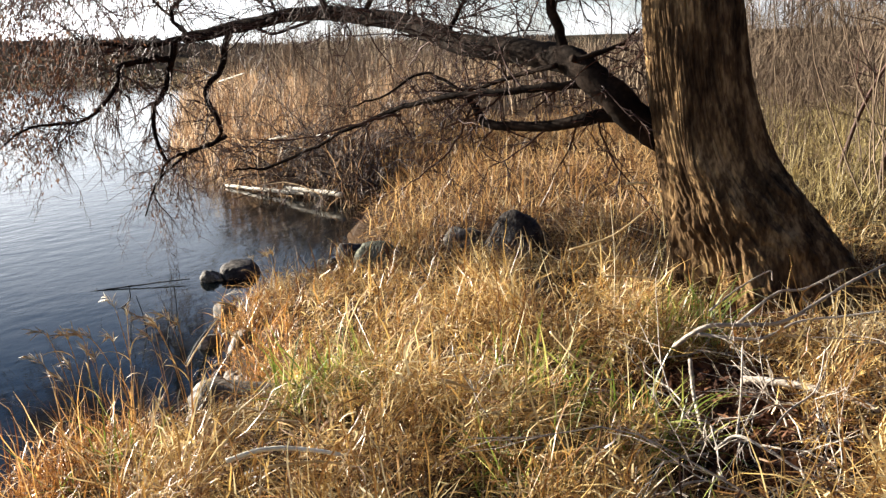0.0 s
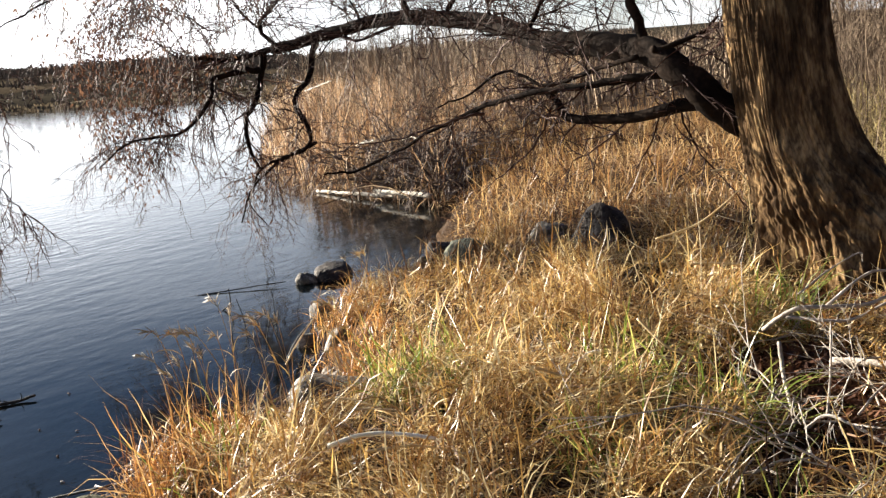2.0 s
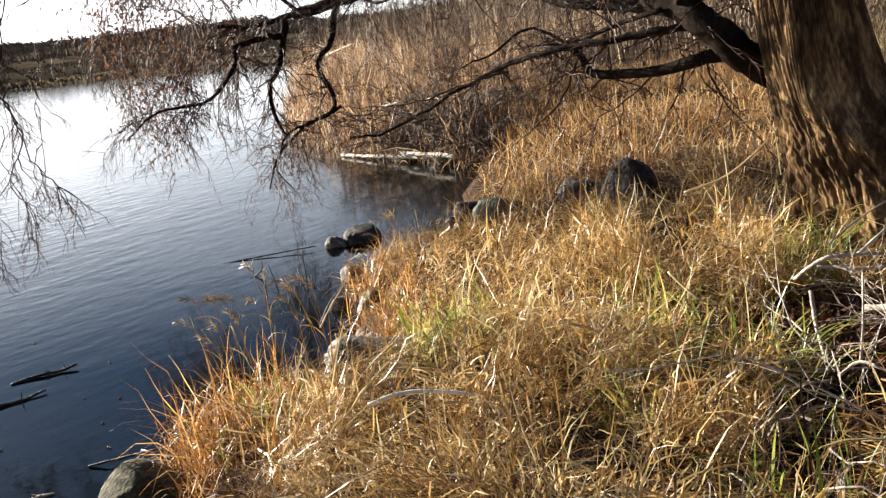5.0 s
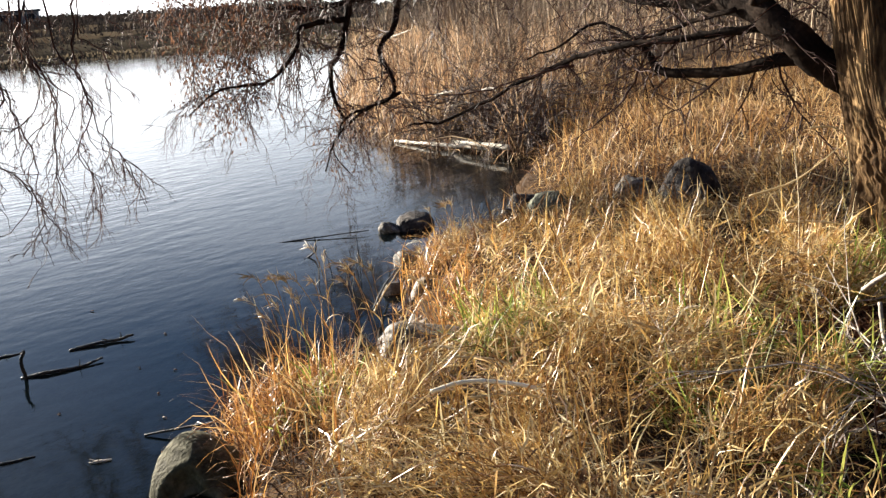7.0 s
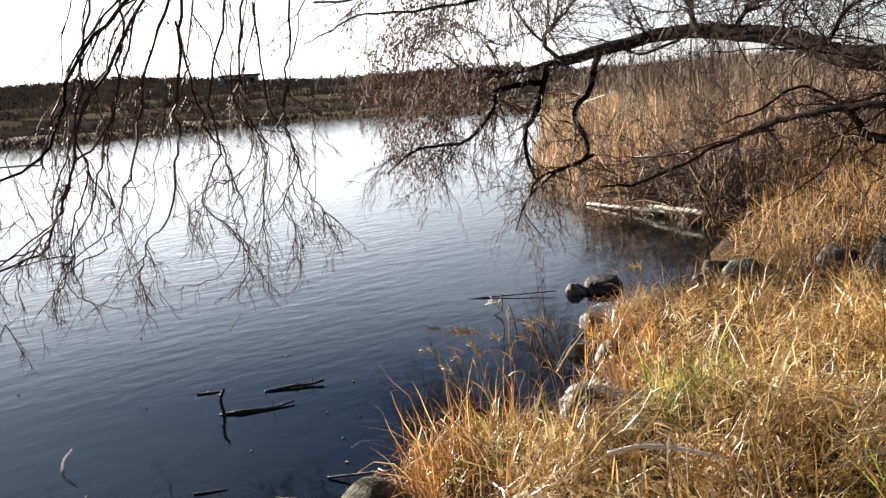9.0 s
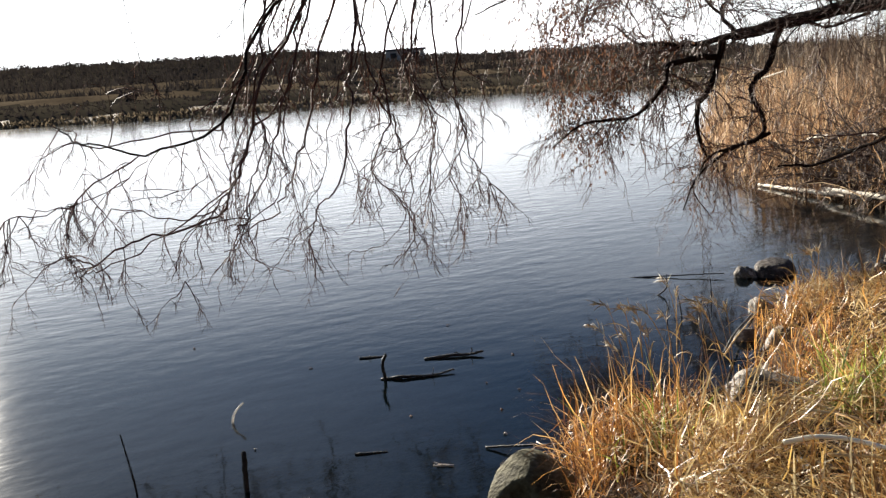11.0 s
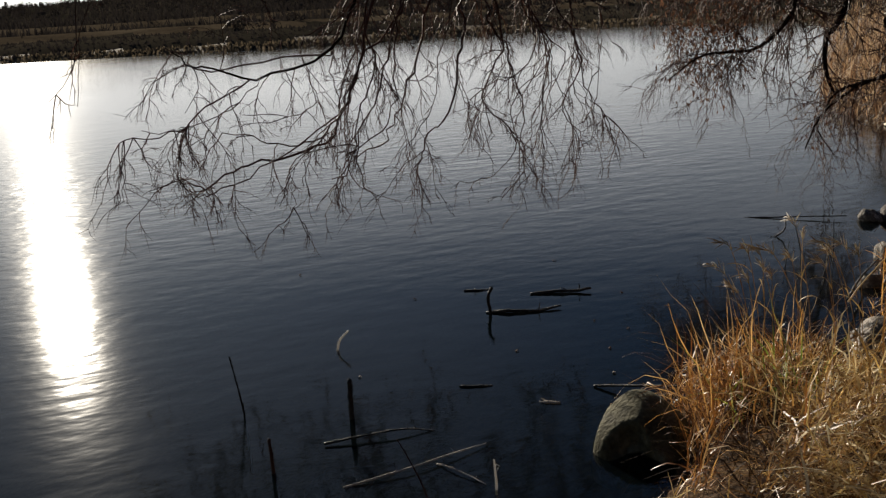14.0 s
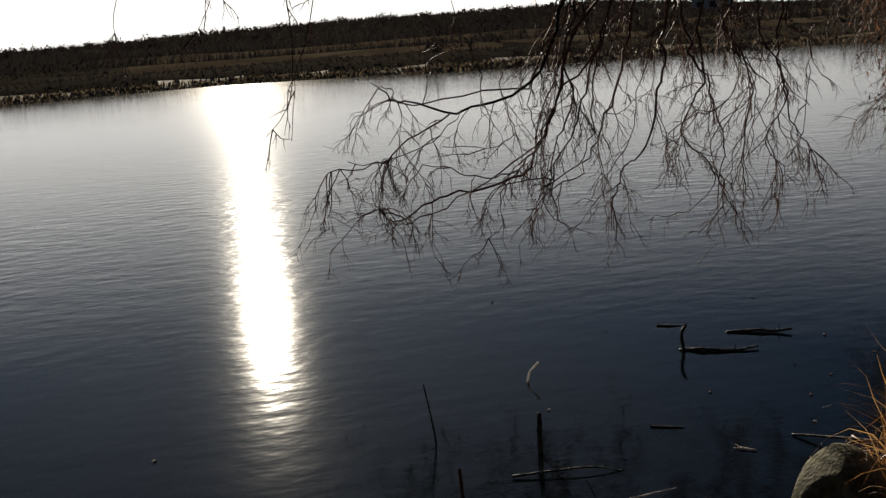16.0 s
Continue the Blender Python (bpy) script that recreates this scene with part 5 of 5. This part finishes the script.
    sward("reed_bed", P, r, lambda r, n: r.uniform(0.4, 1.25, n) * (0.35 + 0.85 * tu), lambda r, n: r.uniform(0.008, 0.020, n),
          lambda r, n: r.normal(0.35, 0.55, n), lambda r, n: r.normal(0.9, 1.7, n), M_REED, "dense bed of dead brown reeds at the water", 5, None, 0.30)


def thickets():
    """Dense bare brush behind the bank and behind the reeds, and an added unseen wood."""
    def grow(name, P, r, length, width, lean, curl, label, kids, size):
        b = Buf()
        b.add(*brush(P, length, width, lean, curl, r, kids, size))
        tagged(part(name, b, M_BRUSH), label, "brush", kind="stuff")
    P, d, r = scatter(7.6, 24, -9, 7.5, 8000, 26, 0.5)
    tu = 0.5 + 0.5 * waves2(P[:, 0], P[:, 1], 1.1, 14)
    dist = np.hypot(P[:, 0], P[:, 1])
    keep = (P[:, 1] < 0.33 * P[:, 0] + 0.2) & (dist > 8.6) & (r.uniform(0, 1, len(P)) < 0.15 + tu)
    P, tu, dist = P[keep], tu[keep], dist[keep]
    n = len(P)
    grow("thicket", P, r, r.uniform(0.5, 2.4, n) * (0.45 + 0.7 * tu) * np.where(dist > 11, 1.45, 1.0), r.uniform(0.003, 0.008, n), r.normal(0.6, 0.55, n), r.normal(0.4, 1.8, n),
         "dense grey-brown bare brush behind the bank", 10, (0.12, 0.5))
    P, d, r = scatter(17, 42, -14, 22, 3600, 28, 3.0)
    tu = 0.5 + 0.5 * waves2(P[:, 0], P[:, 1], 0.6, 16)
    keep = (P[:, 1] < 0.6 * P[:, 0]) & (r.uniform(0, 1, len(P)) < 0.2 + tu)
    P, tu = P[keep], tu[keep]
    n = len(P)
    grow("woodland", P, r, r.uniform(1.5, 6.0, n) * (0.5 + 0.6 * tu) * np.where(P[:, 1] < 0.34 * P[:, 0], 1.0, 0.16), r.uniform(0.010, 0.03, n), r.normal(0.3, 0.3, n), r.normal(0.4, 0.9, n),
         "bare brown woodland behind the bank", 10, (0.4, 1.6))
    # unseen wood behind the camera, added dark and dense to hold back fill light
    P, d, r = scatter(-16, 20, -24, -5, 9000, 29, 1.0)
    P = P[np.hypot(P[:, 0], P[:, 1]) > 6.5 - 0.5 * waves2(P[:, 0], P[:, 1], 0.6, 17)]
    sward("woodland", P, r, lambda r, n: r.uniform(2.0, 7.0, n), lambda r, n: r.uniform(0.06, 0.22, n),
          lambda r, n: r.normal(0.12, 0.2, n), lambda r, n: r.normal(0.3, 0.5, n), M_FARBUSH, "unseen dark woodland added behind the camera to block sky light", 2)
    P, d, r = scatter(15, 60, 8, 44, 23000, 27, 3.0)
    tu = 0.5 + 0.5 * waves2(P[:, 0], P[:, 1], 0.45, 15)
    az = np.degrees(np.arctan2(P[:, 0], P[:, 1]))
    keep = (az > 40.5) & (r.uniform(0, 1, len(P)) < 0.15 + tu)
    P, tu = P[keep], tu[keep]
    low = 1.0 - 0.55 * smooth01(az[keep], 50, 56)
    sward("far_thicket", P, r, lambda r, n: r.uniform(1.0, 2.8, n) * (0.5 + 0.65 * tu) * low, lambda r, n: r.uniform(0.012, 0.04, n),
          lambda r, n: r.normal(0.12, 0.2, n), lambda r, n: r.normal(0.4, 0.5, n), M_SCRUB, "grey bare woodland edge behind the reeds", 4)


grasses()
thickets()


def grass_stem(x, y, tall, lean, way, seed):
    """A single dry stem with a drooping seed head, leaning over the water."""
    r = np.random.default_rng(seed)
    z = max(on(x, y), 0.0) - 0.02
    d = np.array([math.cos(way), math.sin(way), 0.0])
    P = spline([(x, y, z), np.array([x, y, z]) + d * lean * 0.25 * tall + np.array([0, 0, 0.5 * tall]), np.array([x, y, z]) + d * lean * 0.7 * tall + np.array([0, 0, 0.9 * tall]),
                np.array([x, y, z]) + d * lean * 1.05 * tall + np.array([0, 0, 0.97 * tall])], 14)
    thing = base("grass_stem", (x, y, z), "single dry golden grass stem leaning over the water", "grass stem", "grass stems by the water")
    b = Buf()
    tube(b, P, np.linspace(0.0022, 0.001, 14), 4)
    part("stem", b, M_GRASS, thing)
    b = Buf()
    for k in range(16):
        i = 9 + k * 5 // 16
        w = (P[i] - P[i - 1]) / np.linalg.norm(P[i] - P[i - 1]) + r.normal(0, 0.35, 3)
        tube(b, [P[i], P[i] + w * 0.02, P[i] + w * 0.045 + np.array([0, 0, -0.008])], [0.0012, 0.002, 0.0006], 3, capped=False)
    part("seed_head", b, M_STRAW, thing, "drooping tan seed head")
    b = Buf()
    i = r.integers(4, 8)
    a = way + r.normal(0, 0.8)
    b.add(*blades(P[i:i + 1], r.uniform(0.12, 0.22, 1), np.array([0.005]), np.array([0.5]), np.array([1.6]), r, 5, np.array([a])))
    part("leaf", b, M_GRASS, thing)


srnd = np.random.default_rng(91)
for k in range(30):
    s = srnd.uniform(0, 1)
    px, py = (2.3 + 0.9 * s, 3.3 + 0.35 * s + srnd.uniform(-0.2, 0.15)) if k < 18 else (srnd.uniform(3.5, 5.2), 0)
    if k >= 18:
        py = 3.7 + (px - 3.5) * 0.88 + srnd.uniform(-0.35, 0.0)
    grass_stem(px, py, srnd.uniform(0.38, 0.66) * (1.0 if k < 18 else 0.75), srnd.uniform(0.05, 0.42), srnd.uniform(0.8, 3.4), 900 + k)


def floating_bits():
    """Specks of leaf and bark afloat near the bank."""
    r = np.random.default_rng(77)
    for x, y in ((2.92, 5.35), (2.6, 4.75), (2.2, 4.2), (1.05, 4.75), (2.9, 6.3), (1.75, 5.9), (1.2, 6.9), (2.5, 4.95), (3.0, 5.0), (-0.9, 4.75), (1.9, 4.7), (2.35, 4.5)):
        b = Buf()
        l, w, a = r.uniform(0.009, 0.02), r.uniform(0.004, 0.008), r.uniform(0, 6.28)
        P = spline([(x, y, 0.002), (x + math.cos(a) * l, y + math.sin(a) * l, 0.007), (x + math.cos(a) * 2 * l, y + math.sin(a) * 2 * l, 0.004)], 7)
        tube(b, P, w * np.array([0.3, 0.8, 1, 1, 0.9, 0.6, 0.2]), 7, 0.1, 0.5, seed=int(x * 100) + 300)
        single("floating_leaf", b, M_LITTER if r.uniform() < 0.6 else M_DEAD, "small curled brown leaf floating on the lake", "leaf", "leaves floating on the lake")


floating_bits()


def litter():
    """Fallen leaves under the willow."""
    r = np.random.default_rng(55)
    b = Buf()
    n = 9000
    x, y = np.concatenate([r.normal(4.75, 0.5, n // 2), r.normal(3.75, 0.45, n // 2)]), np.concatenate([r.normal(1.15, 0.35, n // 2), r.normal(0.95, 0.4, n // 2)])
    z = height(x, y)
    for X, Y, Z in zip(x, y, z):
        l, w, a = r.uniform(0.02, 0.05), r.uniform(0.006, 0.012), r.uniform(0, 6.28)
        d, s = np.array([math.cos(a), math.sin(a), r.normal(0, 0.4)]), np.array([-math.sin(a), math.cos(a), r.normal(0, 0.4)])
        p = np.array([X, Y, Z + r.uniform(0.01, 0.05)])
        b.add([p - d * l, p + s * w, p - s * w, p + d * l + np.array([0, 0, l * 0.4])], None, [(0, 1, 2), (1, 3, 2)])
    tagged(part("leaf_litter", b, M_LITTER, smooth=False), "fallen brown leaves on the bare soil under the willow", "leaves", kind="stuff")


litter()


# ---- dead wood and stalks on the bank ----
def dead_tangle():
    r = np.random.default_rng(57)
    b = Buf()
    for _ in range(48):
        x, y = r.normal(3.35, 0.55), r.normal(0.80, 0.34)
        a = r.uniform(0, 6.28)
        twig_tree(b, (x, y, on(x, y) + r.uniform(0.02, 0.18)), (math.cos(a), math.sin(a), r.uniform(-0.1, 0.5)), r.uniform(0.3, 0.6), 0.004, 2, r, 0.3, 0.3, (2, 4), 0.8, 4)
    tagged(part("dead_twigs", b, M_DEAD), "tangle of dry grey twigs lying on the bank", "twigs", kind="stuff")


dead_tangle()
stick("dead_branch", [(3.73, 1.41, 0.66), (3.72, 1.28, 0.76), (3.82, 1.15, 0.76), (3.91, 1.03, 0.77), (4.11, 0.87, 0.88), (4.29, 0.76, 0.94)], 0.0097, 0.0053, M_DEAD, "dry grey fallen branch lying by the willow", 80, 3, "branch", "fallen branches by the willow")
stick("dead_branch", [(3.71, 1.31, 0.73), (3.78, 1.10, 0.72), (3.87, 0.98, 0.78), (3.96, 0.84, 0.80), (3.99, 0.70, 0.83)], 0.0067, 0.0037, M_DEAD, "dry grey fallen branch lying by the willow", 81, 3, "branch", "fallen branches by the willow")
stick("dead_branch", [(3.81, 1.19, 0.76), (4.00, 1.10, 0.85), (4.12, 1.02, 0.85), (4.25, 0.91, 0.91)], 0.0067, 0.0037, M_DEAD, "dry grey fallen branch lying by the willow", 82, 3, "branch", "fallen branches by the willow")
stick("dead_branch", [(4.01, 1.37, 0.74), (4.14, 1.30, 0.81), (4.27, 1.21, 0.87), (4.28, 1.20, 0.83)], 0.0045, 0.0023, M_DEAD, "dry grey fallen branch lying by the willow", 83, 3, "branch", "fallen branches by the willow")
stick("dead_branch", [(3.61, 1.30, 0.66), (3.52, 1.25, 0.56), (3.34, 1.15, 0.50), (3.26, 1.08, 0.42)], 0.009, 0.0045, M_DEAD, "dry grey fallen branch lying by the willow", 84, 3, "branch", "fallen branches by the willow")
stick("dead_branch", [(3.07, 1.01, 0.56), (3.10, 0.95, 0.61), (3.08, 0.84, 0.59), (3.06, 0.71, 0.55), (3.10, 0.59, 0.54)], 0.006, 0.0037, M_DEAD, "dry grey fallen branch lying by the willow", 85, 3, "branch", "fallen branches by the willow")
stick("dead_branch", [(3.10, 0.95, 0.61), (3.19, 0.97, 0.70), (3.29, 1.00, 0.83), (3.29, 1.00, 0.86)], 0.0045, 0.0023, M_DEAD, "dry grey fallen branch lying by the willow", 86, 3, "branch", "fallen branches by the willow")
stick("dead_branch", [(3.67, 1.12, 0.59), (3.63, 0.93, 0.62), (3.57, 0.75, 0.63), (3.50, 0.61, 0.63)], 0.015, 0.0105, M_DEAD, "dry grey fallen branch lying by the willow", 87, 3, "branch", "fallen branches by the willow")
stick("dead_branch", [(3.12, 0.86, 0.62), (3.24, 0.83, 0.67), (3.36, 0.78, 0.71), (3.46, 0.78, 0.82)], 0.0045, 0.0023, M_DEAD, "dry grey fallen branch lying by the willow", 88, 3, "branch", "fallen branches by the willow")
stick("dead_branch", [(2.69, 1.15, 0.50), (2.74, 1.04, 0.54), (2.81, 0.99, 0.56), (2.89, 0.93, 0.55)], 0.0053, 0.003, M_DEAD, "dry grey fallen branch lying by the willow", 89, 3, "branch", "fallen branches by the willow")
stick("dead_branch", [(3.06, 0.74, 0.56), (2.97, 0.67, 0.51), (2.94, 0.61, 0.49)], 0.0053, 0.003, M_DEAD, "dry grey fallen branch lying by the willow", 90, 3, "branch", "fallen branches by the willow")
stick("dry_stalk", [(2.05, 2.14, 0.66), (2.12, 2.05, 0.69), (2.18, 1.95, 0.69), (2.23, 1.85, 0.68)], 0.0085, 0.0060, M_STALK, "long pale dry stalk lying over the grass", 120, 0, "stalk", "dry stalks over the grass")
stick("dry_stalk", [(3.34, 2.04, 0.67), (3.40, 1.94, 0.62), (3.47, 1.83, 0.56)], 0.0062, 0.0035, M_STRAW, "long pale dry stalk lying over the grass", 121, 0, "stalk", "dry stalks over the grass")
stick("dry_stalk", [(4.21, 1.91, 1.13), (4.04, 1.81, 0.91), (3.86, 1.73, 0.65), (3.76, 1.69, 0.38)], 0.0028, 0.0016, M_STRAW, "long pale dry stalk lying over the grass", 122, 0, "stalk", "dry stalks over the grass")
stick("dry_stalk", [(2.57, 1.38, 0.64), (2.65, 1.24, 0.67), (2.65, 1.13, 0.65), (2.63, 1.04, 0.54)], 0.0062, 0.0027, M_STRAW, "long pale dry stalk lying over the grass", 123, 0, "stalk", "dry stalks over the grass")
stick("dry_stalk", [(4.20, 1.94, 0.78), (4.25, 1.84, 0.78), (4.29, 1.74, 0.77)], 0.0062, 0.0045, M_STRAW, "long pale dry stalk lying over the grass", 124, 0, "stalk", "dry stalks over the grass")
stick("dry_stalk", [(4.48, 2.26, 0.82), (4.57, 2.10, 0.88), (4.62, 1.99, 0.96), (4.66, 1.90, 1.05)], 0.0062, 0.0027, M_STRAW, "long pale dry stalk lying over the grass", 125, 0, "stalk", "dry stalks over the grass")
stick("dry_stalk", [(2.47, 2.46, 0.58), (2.52, 2.27, 0.59), (2.52, 2.12, 0.56)], 0.0053, 0.0027, M_STRAW, "long pale dry stalk lying over the grass", 126, 0, "stalk", "dry stalks over the grass")
stick("dry_stalk", [(2.42, 2.64, 0.56), (2.51, 2.56, 0.59), (2.53, 2.40, 0.58), (2.57, 2.22, 0.53)], 0.0053, 0.0027, M_STRAW, "long pale dry stalk lying over the grass", 127, 0, "stalk", "dry stalks over the grass")
stick("dry_stalk", [(2.08, 2.00, 0.66), (2.19, 1.89, 0.66), (2.29, 1.78, 0.62)], 0.0053, 0.0027, M_STRAW, "long pale dry stalk lying over the grass", 128, 0, "stalk", "dry stalks over the grass")
stick("dry_stalk", [(3.47, 1.82, 0.73), (3.44, 1.68, 0.64), (3.48, 1.58, 0.61)], 0.0062, 0.0035, M_STRAW, "long pale dry stalk lying over the grass", 129, 0, "stalk", "dry stalks over the grass")
stick("dry_stalk", [(4.38, 2.82, 0.63), (4.44, 2.73, 0.62)], 0.0088, 0.0080, M_STALK, "long pale dry stalk lying over the grass", 130, 0, "stalk", "dry stalks over the grass")
stick("dry_stalk", [(4.61, 2.01, 1.15), (4.65, 1.92, 1.15), (4.67, 1.86, 1.09), (4.68, 1.84, 0.88)], 0.0053, 0.0027, M_STRAW, "long pale dry stalk lying over the grass", 131, 0, "stalk", "dry stalks over the grass")
stick("dry_stalk", [(3.65, 4.22, 0.13), (3.77, 4.25, 0.21), (4.07, 4.39, 0.29)], 0.0053, 0.0027, M_STRAW, "long pale dry stalk lying over the grass", 132, 0, "stalk", "dry stalks over the grass")
stick("dry_stalk", [(2.84, 1.89, 0.71), (2.93, 1.76, 0.66), (3.02, 1.60, 0.67)], 0.0053, 0.0027, M_STRAW, "long pale dry stalk lying over the grass", 133, 0, "stalk", "dry stalks over the grass")
stick("dry_stalk", [(3.30, 2.75, 0.67), (3.31, 2.58, 0.58), (3.44, 2.43, 0.53)], 0.0045, 0.0027, M_STRAW, "long pale dry stalk lying over the grass", 134, 0, "stalk", "dry stalks over the grass")


# ---- scrub and distance ----
def scrub():
    """Bare bushes behind the bank."""
    r = np.random.default_rng(61)
    spots = [(r.uniform(7.2, 13), r.uniform(-5.0, 2.2), r.uniform(1.6, 3.2)) for _ in range(34)]
    spots += [(r.uniform(11, 24), r.uniform(4, 14), r.uniform(0.9, 1.6)) for _ in range(22)]
    spots += [(x, y, r.uniform(2.4, 4.2)) for x, y in ((r.uniform(22, 46), r.uniform(16, 40)) for _ in range(46)) if inland(np.array([x]), np.array([y]))[0] > 2]
    spots += [(r.uniform(9.6, 13), r.uniform(7.6, 12), r.uniform(0.9, 1.6)) for _ in range(12)]
    for x, y, h in spots:
        b = Buf()
        for _ in range(r.integers(4, 7)):
            a = r.uniform(0, 6.28)
            w = np.array([math.cos(a) * 0.35, math.sin(a) * 0.35, 1.0])
            twig_tree(b, (x + r.normal(0, 0.15), y + r.normal(0, 0.15), on(x, y) - 0.03), w, h * r.uniform(0.7, 1.1), 0.008, 3 if x < 14 else 2, r, 0.1, 0.22, (2, 4), 0.7)
        single("bush", b, M_BRUSH, "leafless grey-brown bush with many thin stems", "bush", "bare bushes behind the bank")


def far_woods():
    """Scrub all over the far hillside, and bushes along its top."""
    r = np.random.default_rng(71)
    n = 50000
    az, dist = np.radians(r.uniform(-38, 62, n)), r.uniform(56, 225, n)
    x, y = dist * np.sin(az), dist * np.cos(az)
    d = inland(x, y)
    k = (d > 0.6) & (y > 30) & ~((((d > 17) & (d < 23)) | ((d > 33) & (d < 41))) & (r.uniform(0, 1, n) < 0.97) & (x > -12))
    x, y, d = x[k], y[k], d[k]
    P = np.stack([x, y, height(x, y) - 0.05], -1)
    b = Buf()
    b.add(*blades(P, r.uniform(0.3, 1.0, len(P)) * np.where(d < 25, 0.32, 1.0), r.uniform(0.10, 0.34, len(P)), r.normal(0.1, 0.3, len(P)), r.normal(0.3, 0.5, len(P)), r, 1))
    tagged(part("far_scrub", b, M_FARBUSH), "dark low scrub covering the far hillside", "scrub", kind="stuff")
    # pale grass along the far waterline
    m = 70000
    az, dist = np.radians(r.uniform(-38, 44, m)), r.uniform(50, 72, m)
    x, y = dist * np.sin(az), dist * np.cos(az)
    d = inland(x, y)
    k = (d > -0.45) & (d < 1.5) & (y > 34)
    x, y = x[k], y[k]
    P = np.stack([x, y, np.maximum(height(x, y), 0) - 0.05], -1)
    b = Buf()
    b.add(*blades(P, r.uniform(0.10, 0.26, len(P)), r.uniform(0.06, 0.18, len(P)), r.normal(0.25, 0.3, len(P)), r.normal(0.3, 0.5, len(P)), r, 2))
    tagged(part("far_shore_grass", b, M_FARREED), "dull brown grass along the far waterline", "grass", kind="stuff")
    # ragged bushes: sprays of small leaves about short stems
    b = Buf()
    m = 900
    az, dist = np.radians(r.uniform(-36, 60, m)), r.uniform(150, 215, m)
    az[:250], dist[:250] = np.radians(r.uniform(8, 45, 250)), r.uniform(75, 150, 250)
    for a, q in zip(az, dist):
        x, y = q * math.sin(a), q * math.cos(a)
        if inland(np.array([x]), np.array([y]))[0] < 3:
            continue
        s, num = r.uniform(0.3, 0.9), 46
        c = r.normal(0, 1, (num, 3)) * np.array([0.55, 0.55, 0.42]) * s + np.array([x, y, on(x, y) + 0.6 * s])
        u, v = r.normal(0, 1, (num, 3)), r.normal(0, 1, (num, 3))
        V = np.stack([c + u * 0.16 * s, c + v * 0.16 * s, c - (u + v) * 0.14 * s], 1).reshape(-1, 3)
        b.add(V, None, np.arange(num * 3).reshape(-1, 3))
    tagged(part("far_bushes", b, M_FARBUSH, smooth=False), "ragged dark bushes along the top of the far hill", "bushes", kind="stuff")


def far_house():
    """The low building on the skyline."""
    x, y = 60.7, 137.2
    z = on(x, y)
    house = base("house", (x, y, z), "low pale flat-roofed house on the far hill", "house")
    a = math.atan2(-x, y)
    ca, sa = math.cos(-0.42), math.sin(-0.42)

    def box(buf, w, d, h, cx, cy, cz):
        V = np.array([(i * w / 2 + cx, j * d / 2 + cy, k * h + cz) for i in (-1, 1) for j in (-1, 1) for k in (0, 1)])
        V = np.stack([x + V[:, 0] * ca - V[:, 1] * sa, y + V[:, 0] * sa + V[:, 1] * ca, z + V[:, 2]], -1)
        buf.add(V, [(0, 1, 3, 2), (4, 6, 7, 5), (0, 4, 5, 1), (2, 3, 7, 6), (0, 2, 6, 4), (1, 5, 7, 3)])
    b = Buf()
    box(b, 5.6, 4, 1.9, 0, 0, -0.3)
    part("wall", b, M_WALL, house, smooth=False)
    b = Buf()
    box(b, 6.2, 4.6, 0.3, 0, 0, 1.6)
    part("roof", b, M_ROOF, house, smooth=False)
    for cx in (-1.7, 0.0, 1.7):
        b = Buf()
        box(b, 0.9, 0.1, 0.8, cx, -2.03, 0.5)
        part("window", b, M_WET, house, smooth=False)


def waterside_brush():
    """Dark twiggy shrubs leaning over the mouth of the cove, before the reeds."""
    r = np.random.default_rng(63)
    for x, y, h in ((9.5, 8.3, 0.9), (9.65, 9.0, 1.0), (9.35, 7.7, 0.8), (9.2, 7.3, 0.7), (9.75, 7.9, 1.0), (9.9, 8.4, 1.2), (10.1, 9.3, 1.0)):
        b = Buf()
        for _ in range(13):
            a = r.uniform(0, 6.28)
            w = np.array([math.cos(a) * 0.8 - 0.3, math.sin(a) * 0.8, 0.7])
            twig_tree(b, (x + r.normal(0, 0.12), y + r.normal(0, 0.12), max(on(x, y), 0.0) - 0.03), w, h * r.uniform(0.7, 1.1), 0.012, 3, r, 0.7, 0.3, (2, 4), 0.8)
        single("shrub", b, M_SHRUB, "dark tangled bare shrub leaning over the cove", "shrub", "shrubs over the cove")


def sapling(x, y, tall, lean, seed):
    """A young bare tree among the brush."""
    r = np.random.default_rng(seed)
    z = on(x, y)
    thing = base("sapling", (x, y, z), "thin dark forked sapling standing in the brush", "tree", "saplings in the brush")
    P = spline([(x, y, z - 0.05), (x + lean * 0.2, y - lean * 0.25, z + 0.4 * tall), (x + lean * 0.3, y - lean * 0.7, z + 0.75 * tall), (x + lean * 0.5, y - lean * 1.3, z + tall)], 20)
    b = Buf()
    tube(b, P, np.linspace(0.022, 0.007, 20), 6, 0.05, seed=seed)
    part("trunk", b, M_TWIG, thing)
    b = Buf()
    for i in range(6, 20, 1):
        twig_tree(b, P[i], np.array([0, 0, 0.7]) + r.normal(0, 0.6, 3), tall * r.uniform(0.2, 0.42), 0.008, 2, r, 0.1, 0.3, (2, 4), 0.8)
    part("crown", b, M_TWIG, thing, "bare dark twigs")


sapling(9.10, 2.11, 1.9, 0.9, 501)
sapling(8.88, 1.70, 1.6, 0.5, 502)
far_house()
waterside_brush()
scrub()
far_woods()
